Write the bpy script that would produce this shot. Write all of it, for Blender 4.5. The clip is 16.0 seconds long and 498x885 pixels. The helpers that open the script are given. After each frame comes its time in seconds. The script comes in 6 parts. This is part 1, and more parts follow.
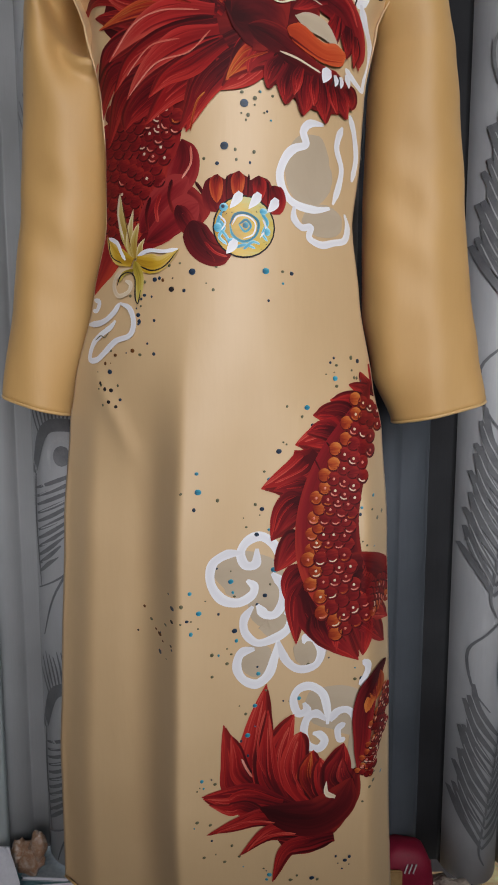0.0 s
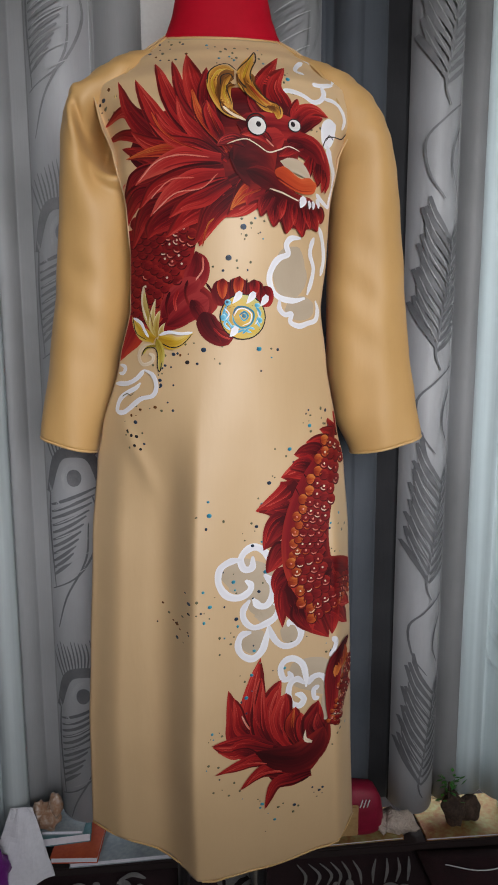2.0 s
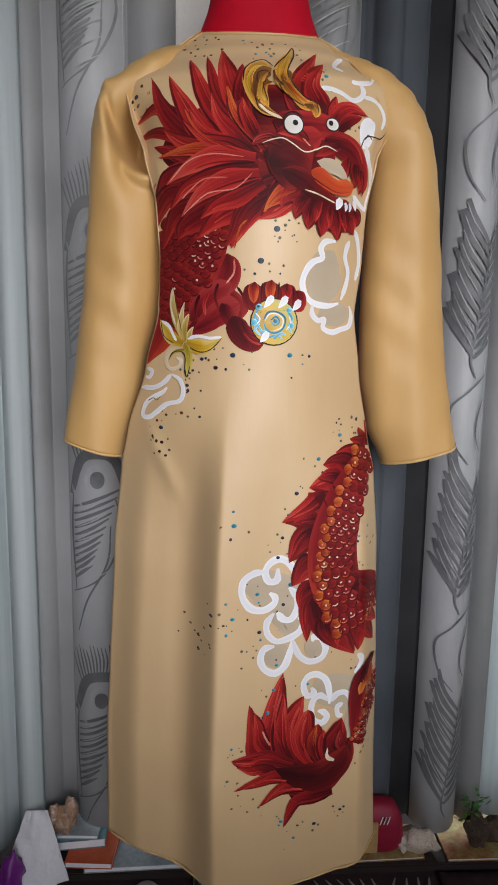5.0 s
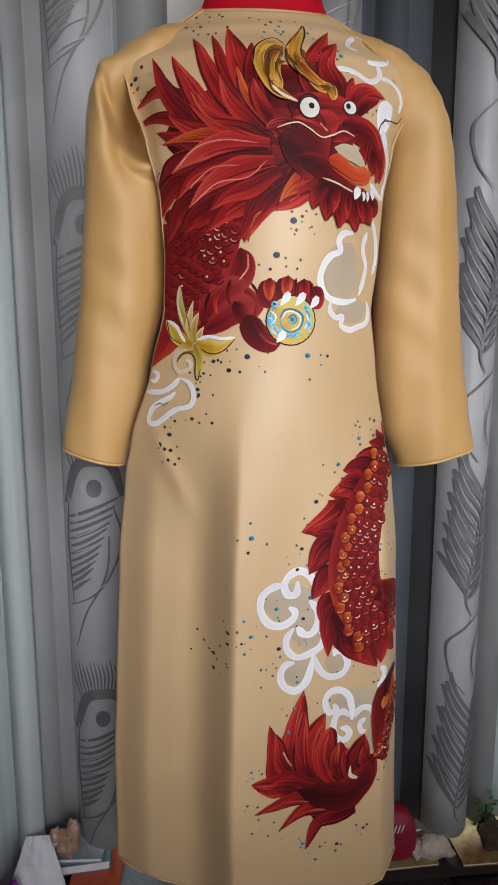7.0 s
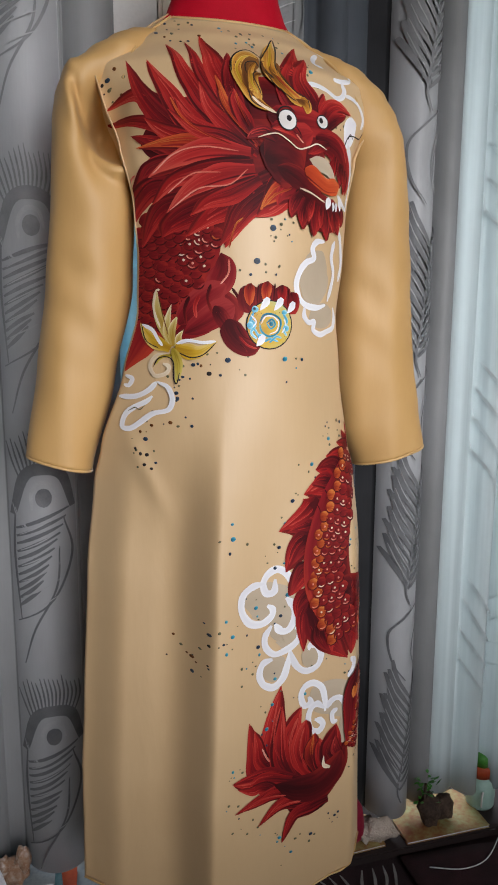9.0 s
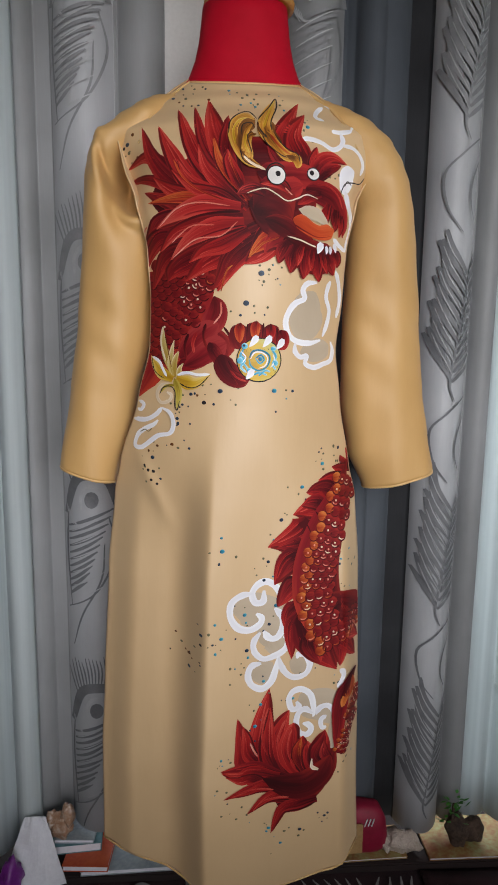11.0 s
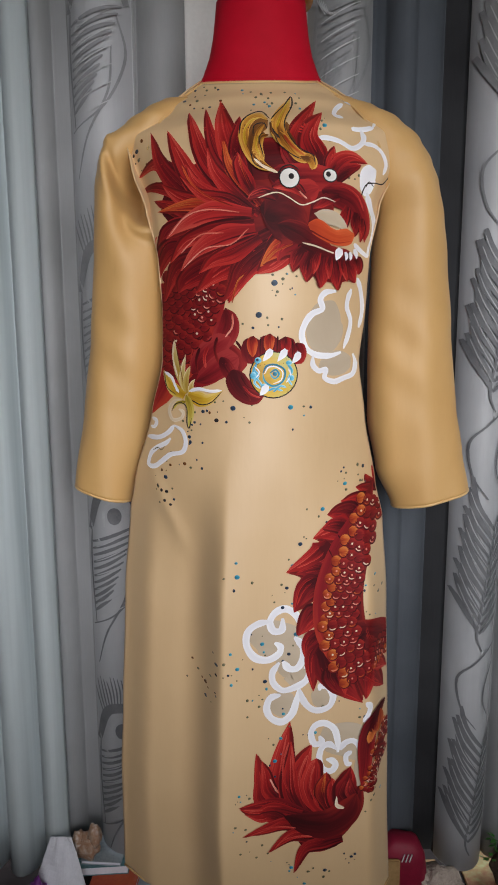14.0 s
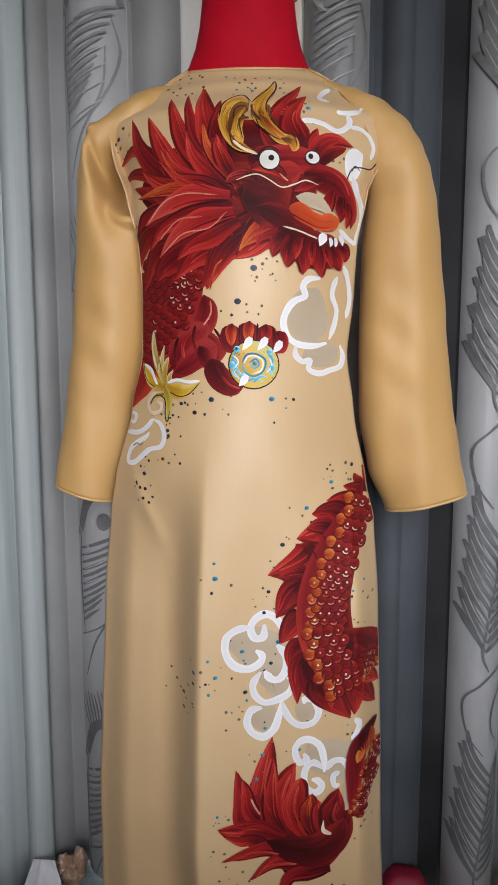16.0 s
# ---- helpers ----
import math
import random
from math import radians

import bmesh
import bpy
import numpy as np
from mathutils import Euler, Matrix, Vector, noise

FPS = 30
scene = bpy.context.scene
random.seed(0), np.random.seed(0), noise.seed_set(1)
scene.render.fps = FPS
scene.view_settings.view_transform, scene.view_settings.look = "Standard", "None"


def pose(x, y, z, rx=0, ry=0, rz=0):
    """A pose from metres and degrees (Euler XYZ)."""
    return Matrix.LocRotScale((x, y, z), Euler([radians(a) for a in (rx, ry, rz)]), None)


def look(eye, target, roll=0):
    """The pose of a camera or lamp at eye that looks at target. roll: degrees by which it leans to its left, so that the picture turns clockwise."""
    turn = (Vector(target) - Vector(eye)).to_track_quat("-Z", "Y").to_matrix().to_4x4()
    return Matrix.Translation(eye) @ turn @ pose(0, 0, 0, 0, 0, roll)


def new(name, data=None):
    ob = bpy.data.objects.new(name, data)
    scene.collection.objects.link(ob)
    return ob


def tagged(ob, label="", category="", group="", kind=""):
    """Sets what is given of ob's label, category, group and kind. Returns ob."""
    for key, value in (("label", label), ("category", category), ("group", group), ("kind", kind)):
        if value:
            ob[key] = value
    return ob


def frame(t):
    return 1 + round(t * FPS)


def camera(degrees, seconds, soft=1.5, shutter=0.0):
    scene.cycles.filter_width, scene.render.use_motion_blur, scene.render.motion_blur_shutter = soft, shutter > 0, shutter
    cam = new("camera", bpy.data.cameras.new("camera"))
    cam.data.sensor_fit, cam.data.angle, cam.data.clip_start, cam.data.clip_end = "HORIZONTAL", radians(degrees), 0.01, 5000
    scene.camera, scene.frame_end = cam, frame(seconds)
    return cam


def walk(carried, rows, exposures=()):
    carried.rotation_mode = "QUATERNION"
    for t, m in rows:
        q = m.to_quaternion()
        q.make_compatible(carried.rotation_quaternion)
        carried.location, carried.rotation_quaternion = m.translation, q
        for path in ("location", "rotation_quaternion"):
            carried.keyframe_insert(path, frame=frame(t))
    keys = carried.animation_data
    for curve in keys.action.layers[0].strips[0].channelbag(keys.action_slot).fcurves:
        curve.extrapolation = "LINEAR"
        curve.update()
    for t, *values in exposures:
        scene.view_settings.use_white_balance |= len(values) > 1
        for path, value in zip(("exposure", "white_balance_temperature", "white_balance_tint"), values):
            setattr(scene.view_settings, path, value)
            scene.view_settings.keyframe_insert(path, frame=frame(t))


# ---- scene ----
cam = camera(41.0, 16.0, soft=1.8)
METRES, EYE, TILT, LEAN, TURN = 1.15, 0.92, -7.5, 0.0, 0.0
ROWS = [
    (0.0, 0.0, 0.0, 0.0, 0.0, 0.0, -0.0),
    (0.5, 0.0183, -0.0566, 0.0321, 1.85, -0.79, -1.01),
    (1.0, -0.0229, -0.1111, 0.0502, 1.24, 0.33, 0.54),
    (1.5, -0.0584, -0.1465, 0.0622, -2.12, -0.56, 0.35),
    (2.0, -0.0655, -0.1842, 0.0585, -5.09, -1.35, 0.81),
    (2.5, -0.0643, -0.2067, 0.0563, -4.84, -1.34, 0.68),
    (3.0, -0.054, -0.1763, 0.0697, -3.22, -0.61, 0.52),
    (3.5, -0.043, -0.1488, 0.0718, -1.45, -1.3, 0.29),
    (4.0, -0.0645, -0.1624, 0.0697, -2.06, -1.54, 0.08),
    (6.5, -0.0745, -0.1315, 0.0778, -3.65, -1.62, -0.7),
    (7.0, -0.1116, -0.1106, 0.085, -5.4, -2.26, 0.71),
    (7.5, -0.1379, -0.1022, 0.0817, -9.29, -2.21, 1.44),
    (8.0, -0.1561, -0.103, 0.0804, -10.47, -2.0, 1.65),
    (8.5, -0.1838, -0.1049, 0.0795, -12.36, -1.92, 2.28),
    (9.0, -0.2107, -0.1047, 0.0826, -15.22, -1.89, 1.75),
    (9.5, -0.2158, -0.1085, 0.0865, -16.54, -2.48, 1.89),
    (10.0, -0.1632, -0.1342, 0.0973, -11.16, -2.22, 1.07),
    (12.5, -0.0263, -0.2591, 0.1264, -1.73, -1.96, -0.68),
    (13.0, -0.0213, -0.2254, 0.1344, -1.73, -2.02, -0.22),
    (13.5, -0.0196, -0.182, 0.1339, -0.13, -1.83, -0.05),
    (14.0, -0.0196, -0.1583, 0.1321, 0.9, -1.88, 0.06),
    (14.5, -0.0128, -0.1317, 0.1204, 0.69, -2.68, 0.07),
    (15.0, 0.0076, -0.1245, 0.0993, 0.86, -2.0, -0.36),
    (15.5, 0.0326, -0.1212, 0.087, 1.95, -0.25, -0.09),
    (16.0, 0.03, -0.1224, 0.0937, 3.22, 0.62, -0.44),
]
walk(cam, [(t, pose(0, 0, EYE, TILT, LEAN, TURN) @ pose(METRES * x, METRES * y, METRES * z, 90 + pitch, roll, yaw)) for t, x, y, z, yaw, pitch, roll in ROWS],
     exposures=[(0.0, -0.30), (1.0, -0.26), (2.5, -0.12), (4.0, -0.06), (7.0, -0.02), (10.0, -0.03), (13.3, -0.13), (15.5, 0.0), (16.0, 0.03)])

# ---- light ----
world = bpy.data.worlds.new("world")
scene.world = world
world.use_nodes = True
wn = world.node_tree.nodes
sky = wn.new("ShaderNodeTexSky")
sky.sky_type, sky.sun_disc = "NISHITA", False
sky.sun_elevation, sky.sun_rotation = radians(40), radians(20)
world.node_tree.links.new(sky.outputs["Color"], wn["Background"].inputs["Color"])
wn["Background"].inputs["Strength"].default_value = 0.08


def area(name, m, power, w, h, color=(1, 1, 1), spread=180):
    la = bpy.data.lights.new(name, "AREA")
    la.shape, la.size, la.size_y, la.energy, la.color, la.spread = "RECTANGLE", w, h, power, color, radians(spread)
    ob = new(name, la)
    ob.matrix_world = m
    return ob


# daylight through the room's window behind the camera, and through the ones behind the curtains
area("window_light", look((0.35, -1.21, 1.36), (0.0, 0.7, 1.0)), 7.35, 1.4, 0.9, (0.985, 0.98, 1.0), 58)
area("curtain_light", look((0.98, 1.46, 1.3), (0.9, 0.6, 1.2)), 30, 0.9, 1.9, (0.86, 0.96, 1.0))
area("curtain_light", look((-0.98, 1.46, 1.3), (-0.9, 0.6, 1.2)), 9.5, 0.9, 1.9, (0.94, 0.98, 1.0))

# added lamp, no window of its own: brightens the blue cloth from behind
area("curtain_light", look((-0.12, 1.46, 1.02), (-0.12, 0.9, 1.02)), 1.6, 0.26, 0.8, (0.86, 0.95, 1.0), 70)


# ---- materials ----
def nodes_of(name):
    m = bpy.data.materials.new(name)
    m.use_nodes = True
    nt = m.node_tree
    return m, nt, nt.nodes["Principled BSDF"]


def add(nt, kind, **inputs):
    n = nt.nodes.new(kind)
    for k, v in inputs.items():
        n.inputs[k].default_value = v
    return n


def ramp(nt, stops):
    r = nt.nodes.new("ShaderNodeValToRGB")
    e = r.color_ramp.elements
    while len(e) < len(stops):
        e.new(0.5)
    for el, (p, c) in zip(e, stops):
        el.position, el.color = p, (*c, 1)
    return r


def bump(nt, bsdf, height, strength, distance):
    b = add(nt, "ShaderNodeBump", Strength=strength, Distance=distance)
    nt.links.new(height, b.inputs["Height"])
    nt.links.new(b.outputs["Normal"], bsdf.inputs["Normal"])


def surface(name, a, b, rough=0.7, scale=12.0, fine=300.0, relief=0.3, depth=0.0006, metal=0.0, stretch=(1, 1, 1), spec=0.5, mid=None):
    """A plain stuff: two tones in large stains and fine grain, with relief."""
    m, nt, p = nodes_of(name)
    co = add(nt, "ShaderNodeTexCoord")
    mp = add(nt, "ShaderNodeMapping", Scale=stretch)
    nt.links.new(co.outputs["Object"], mp.inputs["Vector"])
    big = add(nt, "ShaderNodeTexNoise", Scale=scale, Detail=5.0, Roughness=0.6)
    sm = add(nt, "ShaderNodeTexNoise", Scale=fine, Detail=2.0)
    for n in (big, sm):
        nt.links.new(mp.outputs[0], n.inputs["Vector"])
    mix = add(nt, "ShaderNodeMix")
    mix.data_type = "FLOAT"
    mix.inputs[0].default_value = 0.35
    nt.links.new(big.outputs["Fac"], mix.inputs[2])
    nt.links.new(sm.outputs["Fac"], mix.inputs[3])
    r = ramp(nt, [(0.36, a), (0.64, b)] if mid is None else [(0.34, a), (0.5, mid), (0.66, b)])
    nt.links.new(mix.outputs[0], r.inputs["Fac"])
    nt.links.new(r.outputs["Color"], p.inputs["Base Color"])
    p.inputs["Roughness"].default_value, p.inputs["Metallic"].default_value = rough, metal
    p.inputs["Specular IOR Level"].default_value = spec
    bump(nt, p, sm.outputs["Fac"], relief, depth)
    return m


def satin(name, a, b, rough, spec, ior=1.5):
    """Woven satin: a slow drift of tone, long slubs and a very fine weave."""
    m, nt, p = nodes_of(name)
    co = add(nt, "ShaderNodeTexCoord")
    slow = add(nt, "ShaderNodeTexNoise", Scale=5.0, Detail=4.0)
    mp = add(nt, "ShaderNodeMapping", Scale=(420, 420, 30))
    slub = add(nt, "ShaderNodeTexNoise", Scale=1.0, Detail=2.0)
    nt.links.new(co.outputs["Object"], slow.inputs["Vector"])
    nt.links.new(co.outputs["Object"], mp.inputs["Vector"])
    nt.links.new(mp.outputs[0], slub.inputs["Vector"])
    mix = add(nt, "ShaderNodeMix")
    mix.data_type = "FLOAT"
    mix.inputs[0].default_value = 0.12
    nt.links.new(slow.outputs["Fac"], mix.inputs[2])
    nt.links.new(slub.outputs["Fac"], mix.inputs[3])
    r = ramp(nt, [(0.35, a), (0.65, b)])
    nt.links.new(mix.outputs[0], r.inputs["Fac"])
    nt.links.new(r.outputs["Color"], p.inputs["Base Color"])
    p.inputs["Roughness"].default_value = rough
    p.inputs["Specular IOR Level"].default_value = spec
    p.inputs["IOR"].default_value = ior
    p.inputs["Sheen Weight"].default_value = 0.05
    p.inputs["Sheen Roughness"].default_value = 0.4
    bump(nt, p, slub.outputs["Fac"], 0.12, 0.0003)
    mp2 = add(nt, "ShaderNodeMapping", Scale=(26, 26, 9))
    ripple = add(nt, "ShaderNodeTexNoise", Scale=1.0, Detail=3.0, Distortion=0.6)
    nt.links.new(co.outputs["Object"], mp2.inputs["Vector"])
    nt.links.new(mp2.outputs[0], ripple.inputs["Vector"])
    soft = add(nt, "ShaderNodeBump", Strength=0.22, Distance=0.004)
    nt.links.new(ripple.outputs["Fac"], soft.inputs["Height"])
    fine = p.inputs["Normal"].links[0].from_node
    nt.links.new(soft.outputs["Normal"], fine.inputs["Normal"])
    return m


def paint(name, dark, mid, light, rough=0.68, streak=1.0):
    """Brushed fabric paint: dark at a stroke's root, light along one edge, with streaks that run along it."""
    m, nt, p = nodes_of(name)
    uv = add(nt, "ShaderNodeTexCoord")
    sep = add(nt, "ShaderNodeSeparateXYZ")
    nt.links.new(uv.outputs["UV"], sep.inputs[0])
    mp = add(nt, "ShaderNodeMapping", Scale=(2.0, 9.0, 1.0))
    nt.links.new(uv.outputs["UV"], mp.inputs["Vector"])
    info = add(nt, "ShaderNodeObjectInfo")
    shift = add(nt, "ShaderNodeVectorMath")
    shift.operation = "ADD"
    nt.links.new(mp.outputs[0], shift.inputs[0])
    far = add(nt, "ShaderNodeMath")
    far.operation = "MULTIPLY"
    far.inputs[1].default_value = 40.0
    nt.links.new(info.outputs["Random"], far.inputs[0])
    nt.links.new(far.outputs[0], shift.inputs[1])
    st = add(nt, "ShaderNodeTexNoise", Scale=1.0, Detail=3.0, Distortion=0.4)
    nt.links.new(shift.outputs[0], st.inputs["Vector"])

    def calc(op, a, b):
        n = add(nt, "ShaderNodeMath")
        n.operation = op
        for k, v in enumerate((a, b)):
            if hasattr(v, "links"):
                nt.links.new(v, n.inputs[k])
            else:
                n.inputs[k].default_value = v
        return n.outputs[0]
    along = calc("SUBTRACT", calc("MULTIPLY", sep.outputs["X"], 0.72), 0.10)
    edge = calc("POWER", calc("ABSOLUTE", calc("SUBTRACT", sep.outputs["Y"], 0.42), 0.0), 1.6)
    edge = calc("MULTIPLY", edge, 1.35)
    grain = calc("MULTIPLY", calc("SUBTRACT", st.outputs["Fac"], 0.5), 0.8 * streak)
    rnd = calc("MULTIPLY", calc("SUBTRACT", info.outputs["Random"], 0.5), 0.22)
    tone = calc("ADD", calc("ADD", calc("ADD", along, edge), grain), rnd)
    r = ramp(nt, [(0.02, dark), (0.42, mid), (0.85, light)])
    nt.links.new(tone, r.inputs["Fac"])
    nt.links.new(r.outputs["Color"], p.inputs["Base Color"])
    p.inputs["Roughness"].default_value = rough
    p.inputs["Specular IOR Level"].default_value = 0.18
    bump(nt, p, st.outputs["Fac"], 0.25, 0.0005)
    return m


# one gold satin in two tones: panel sheen painted pale, sleeves left deep
SATIN = satin("gold_satin", (0.55, 0.366, 0.188), (0.605, 0.413, 0.220), 0.60, 0.95, 1.6)
SLEEVE_SATIN = satin("gold_satin_no_sheen", (0.49, 0.282, 0.092), (0.545, 0.320, 0.112), 0.63, 0.75, 1.55)
TRIM = satin("gold_satin_seam", (0.52, 0.32, 0.12), (0.60, 0.39, 0.17), 0.5, 0.6)
RED_JERSEY = surface("red_jersey", (0.36, 0.002, 0.012), (0.46, 0.004, 0.019), 0.7, 18, 900, 0.35, 0.0004, spec=0.12)
WOOD = surface("varnished_wood", (0.42, 0.16, 0.025), (0.62, 0.29, 0.06), 0.22, 14, 90, 0.05, 0.0003, stretch=(1, 1, 0.25))
STEEL = surface("steel", (0.45, 0.46, 0.48), (0.58, 0.59, 0.61), 0.28, 20, 300, 0.05, 0.0002, metal=1.0)
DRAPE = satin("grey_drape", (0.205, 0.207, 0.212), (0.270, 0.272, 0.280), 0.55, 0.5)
# lighter copy of the grey drape: light on the fold fronts painted in
LIT_DRAPE = satin("lit_drape", (0.34, 0.345, 0.363), (0.43, 0.435, 0.453), 0.5, 0.5)
# darkened copies of the grey drape: shade between folds put into the colour
SHADE = satin("shaded_drape", (0.022, 0.022, 0.024), (0.036, 0.037, 0.040), 0.85, 0.08)
HALF_SHADE = satin("half_shaded_drape", (0.055, 0.063, 0.076), (0.082, 0.092, 0.108), 0.75, 0.25)
PRINT = surface("charcoal_print", (0.115, 0.117, 0.128), (0.175, 0.178, 0.188), 0.6, 40, 800)
PRINT_SOFT = surface("grey_print", (0.185, 0.187, 0.198), (0.255, 0.257, 0.268), 0.6, 40, 800)
PRINT_LIGHT = surface("silver_print", (0.36, 0.365, 0.38), (0.44, 0.445, 0.46), 0.5, 40, 800)
PLASTER = surface("white_plaster", (0.66, 0.64, 0.62), (0.74, 0.72, 0.70), 0.85, 4, 160, 0.35, 0.001)
WARM_PLASTER = surface("warm_plaster", (0.30, 0.235, 0.165), (0.38, 0.30, 0.22), 0.85, 4, 160, 0.35, 0.001)
CEILING = surface("ceiling_paint", (0.50, 0.47, 0.43), (0.56, 0.53, 0.49), 0.9, 3, 120)
RUG = surface("dark_rug", (0.012, 0.006, 0.008), (0.035, 0.012, 0.016), 0.95, 9, 500, 0.8, 0.002)


def sheer_stuff(name, a, b):
    m, nt, p = nodes_of(name)
    co = add(nt, "ShaderNodeTexCoord")
    mp = add(nt, "ShaderNodeMapping", Scale=(60, 60, 1.2))
    n = add(nt, "ShaderNodeTexNoise", Scale=1.0, Detail=4.0)
    nt.links.new(co.outputs["Object"], mp.inputs[0])
    nt.links.new(mp.outputs[0], n.inputs["Vector"])
    r = ramp(nt, [(0.3, a), (0.7, b)])
    nt.links.new(n.outputs["Fac"], r.inputs["Fac"])
    nt.links.new(r.outputs["Color"], p.inputs["Base Color"])
    p.inputs["Roughness"].default_value = 0.6
    tr = add(nt, "ShaderNodeBsdfTranslucent")
    nt.links.new(r.outputs["Color"], tr.inputs["Color"])
    mx = add(nt, "ShaderNodeMixShader", Fac=0.5)
    nt.links.new(p.outputs[0], mx.inputs[1])
    nt.links.new(tr.outputs[0], mx.inputs[2])
    nt.links.new(mx.outputs[0], nt.nodes["Material Output"].inputs["Surface"])
    return m


FAINT = sheer_stuff("faint_print", (0.62, 0.66, 0.67), (0.74, 0.77, 0.78))
SHEER = sheer_stuff("sheer_curtain", (0.54, 0.58, 0.59), (0.68, 0.72, 0.73))


# ---- building tools ----
def mesh_of(name, verts, faces, material, uvs=None, soft=True):
    me = bpy.data.meshes.new(name)
    me.from_pydata(verts, [], faces)
    for m in (material if isinstance(material, (list, tuple)) else [material]):
        me.materials.append(m)
    if uvs:
        layer = me.uv_layers.new(name="UVMap")
        for loop in me.loops:
            layer.data[loop.index].uv = uvs[loop.vertex_index]
    if soft:
        me.polygons.foreach_set("use_smooth", [True] * len(me.polygons))
    return me


def thing(name, label, category, group="", kind="", at=(0, 0, 0)):
    ob = new(name)
    ob.location = at
    ob.empty_display_size = 0.05
    return tagged(ob, label, category, group, kind)


def child(ob, parent, label=""):
    ob.parent = parent
    ob.location = ob.location - parent.location if parent.type == "EMPTY" else ob.location
    return tagged(ob, label) if label else ob


def part(name, bm, material, parent=None, label="", soft=False):
    me = bpy.data.meshes.new(name)
    bmesh.ops.recalc_face_normals(bm, faces=bm.faces)
    bm.to_mesh(me)
    bm.free()
    for m in (material if isinstance(material, (list, tuple)) else [material]):
        me.materials.append(m)
    if soft:
        me.polygons.foreach_set("use_smooth", [True] * len(me.polygons))
    ob = new(name, me)
    if parent:
        ob.parent = parent
    if label:
        ob["label"] = label
    return ob


def box(bm, x0, x1, y0, y1, z0, z1, bevel=0.0, mat=0):
    vs = bmesh.ops.create_cube(bm, size=1.0)["verts"]
    for v in vs:
        v.co = Vector(((x0 + x1) / 2 + v.co.x * (x1 - x0), (y0 + y1) / 2 + v.co.y * (y1 - y0), (z0 + z1) / 2 + v.co.z * (z1 - z0)))
    fs = {f for v in vs for f in v.link_faces}
    if bevel:
        es = {e for v in vs for e in v.link_edges}
        fs |= set(bmesh.ops.bevel(bm, geom=list(es), offset=bevel, segments=2, affect="EDGES")["faces"])
    for f in fs:
        if f.is_valid:
            f.material_index = mat
    return bm


def grid(nu, nv, fn):
    """Vertices, faces and uvs of a sheet fn(u, v) -> place."""
    verts = [fn(i / nu, j / nv) for j in range(nv + 1) for i in range(nu + 1)]
    uvs = [(i / nu, j / nv) for j in range(nv + 1) for i in range(nu + 1)]
    w = nu + 1
    faces = [(j * w + i, j * w + i + 1, (j + 1) * w + i + 1, (j + 1) * w + i) for j in range(nv) for i in range(nu)]
    return verts, faces, uvs


def rings(profile, seg=28, cap=True):
    """Verts and faces of a stack of closed rings: (centre, half x, half y, tilt of the ring in x)."""
    verts, faces = [], []
    for c, a, b, tilt in profile:
        for k in range(seg):
            t = 2 * math.pi * k / seg
            verts.append((c[0] + a * math.cos(t), c[1] + b * math.sin(t), c[2] + tilt * math.cos(t)))
    for j in range(len(profile) - 1):
        for k in range(seg):
            k2 = (k + 1) % seg
            faces.append((j * seg + k, j * seg + k2, (j + 1) * seg + k2, (j + 1) * seg + k))
    if cap:
        faces.append(tuple(range(seg))[::-1])
        faces.append(tuple((len(profile) - 1) * seg + k for k in range(seg)))
    return verts, faces


def tube(bm, pts, radius, seg=8, mat=0):
    """A round bar along some places."""
    pts = [Vector(p) for p in pts]
    rr = radius if isinstance(radius, (list, tuple)) else [radius] * len(pts)
    loops = []
    for i, p in enumerate(pts):
        d = (pts[min(i + 1, len(pts) - 1)] - pts[max(i - 1, 0)]).normalized()
        u = d.cross(Vector((0.3, 0.9, 0.2))).normalized()
        v = d.cross(u)
        loops.append([bm.verts.new(p + rr[i] * (u * math.cos(2 * math.pi * k / seg) + v * math.sin(2 * math.pi * k / seg))) for k in range(seg)])
    for a, b in zip(loops, loops[1:]):
        for k in range(seg):
            bm.faces.new((a[k], a[(k + 1) % seg], b[(k + 1) % seg], b[k])).material_index = mat
    for lp, s in ((loops[0], -1), (loops[-1], 1)):
        bm.faces.new(lp[::s]).material_index = mat
    return bm


def spline(pts, n):
    """n + 1 places along a smooth curve through pts."""
    pts = [Vector(p) for p in pts]
    if len(pts) == 2:
        return [pts[0].lerp(pts[1], k / n) for k in range(n + 1)]
    out = []
    for k in range(n + 1):
        t = k / n * (len(pts) - 1)
        i = min(int(t), len(pts) - 2)
        t -= i
        a, b = pts[i], pts[i + 1]
        p = pts[i - 1] if i else a * 2 - b
        q = pts[i + 2] if i + 2 < len(pts) else b * 2 - a
        out.append(0.5 * (2 * a + (b - p) * t + (2 * p - 5 * a + 4 * b - q) * t * t + (3 * a - 3 * b + q - p) * t * t * t))
    return out


def table(z, rows, col):
    """Smooth reading of a small table of (height, a, b, ...)."""
    if z >= rows[0][0]:
        return rows[0][col]
    for a, b in zip(rows, rows[1:]):
        if z >= b[0]:
            k = (a[0] - z) / (a[0] - b[0])
            k = k * k * (3 - 2 * k) * 0.5 + k * 0.5
            return a[col] + (b[col] - a[col]) * k
    return rows[-1][col]


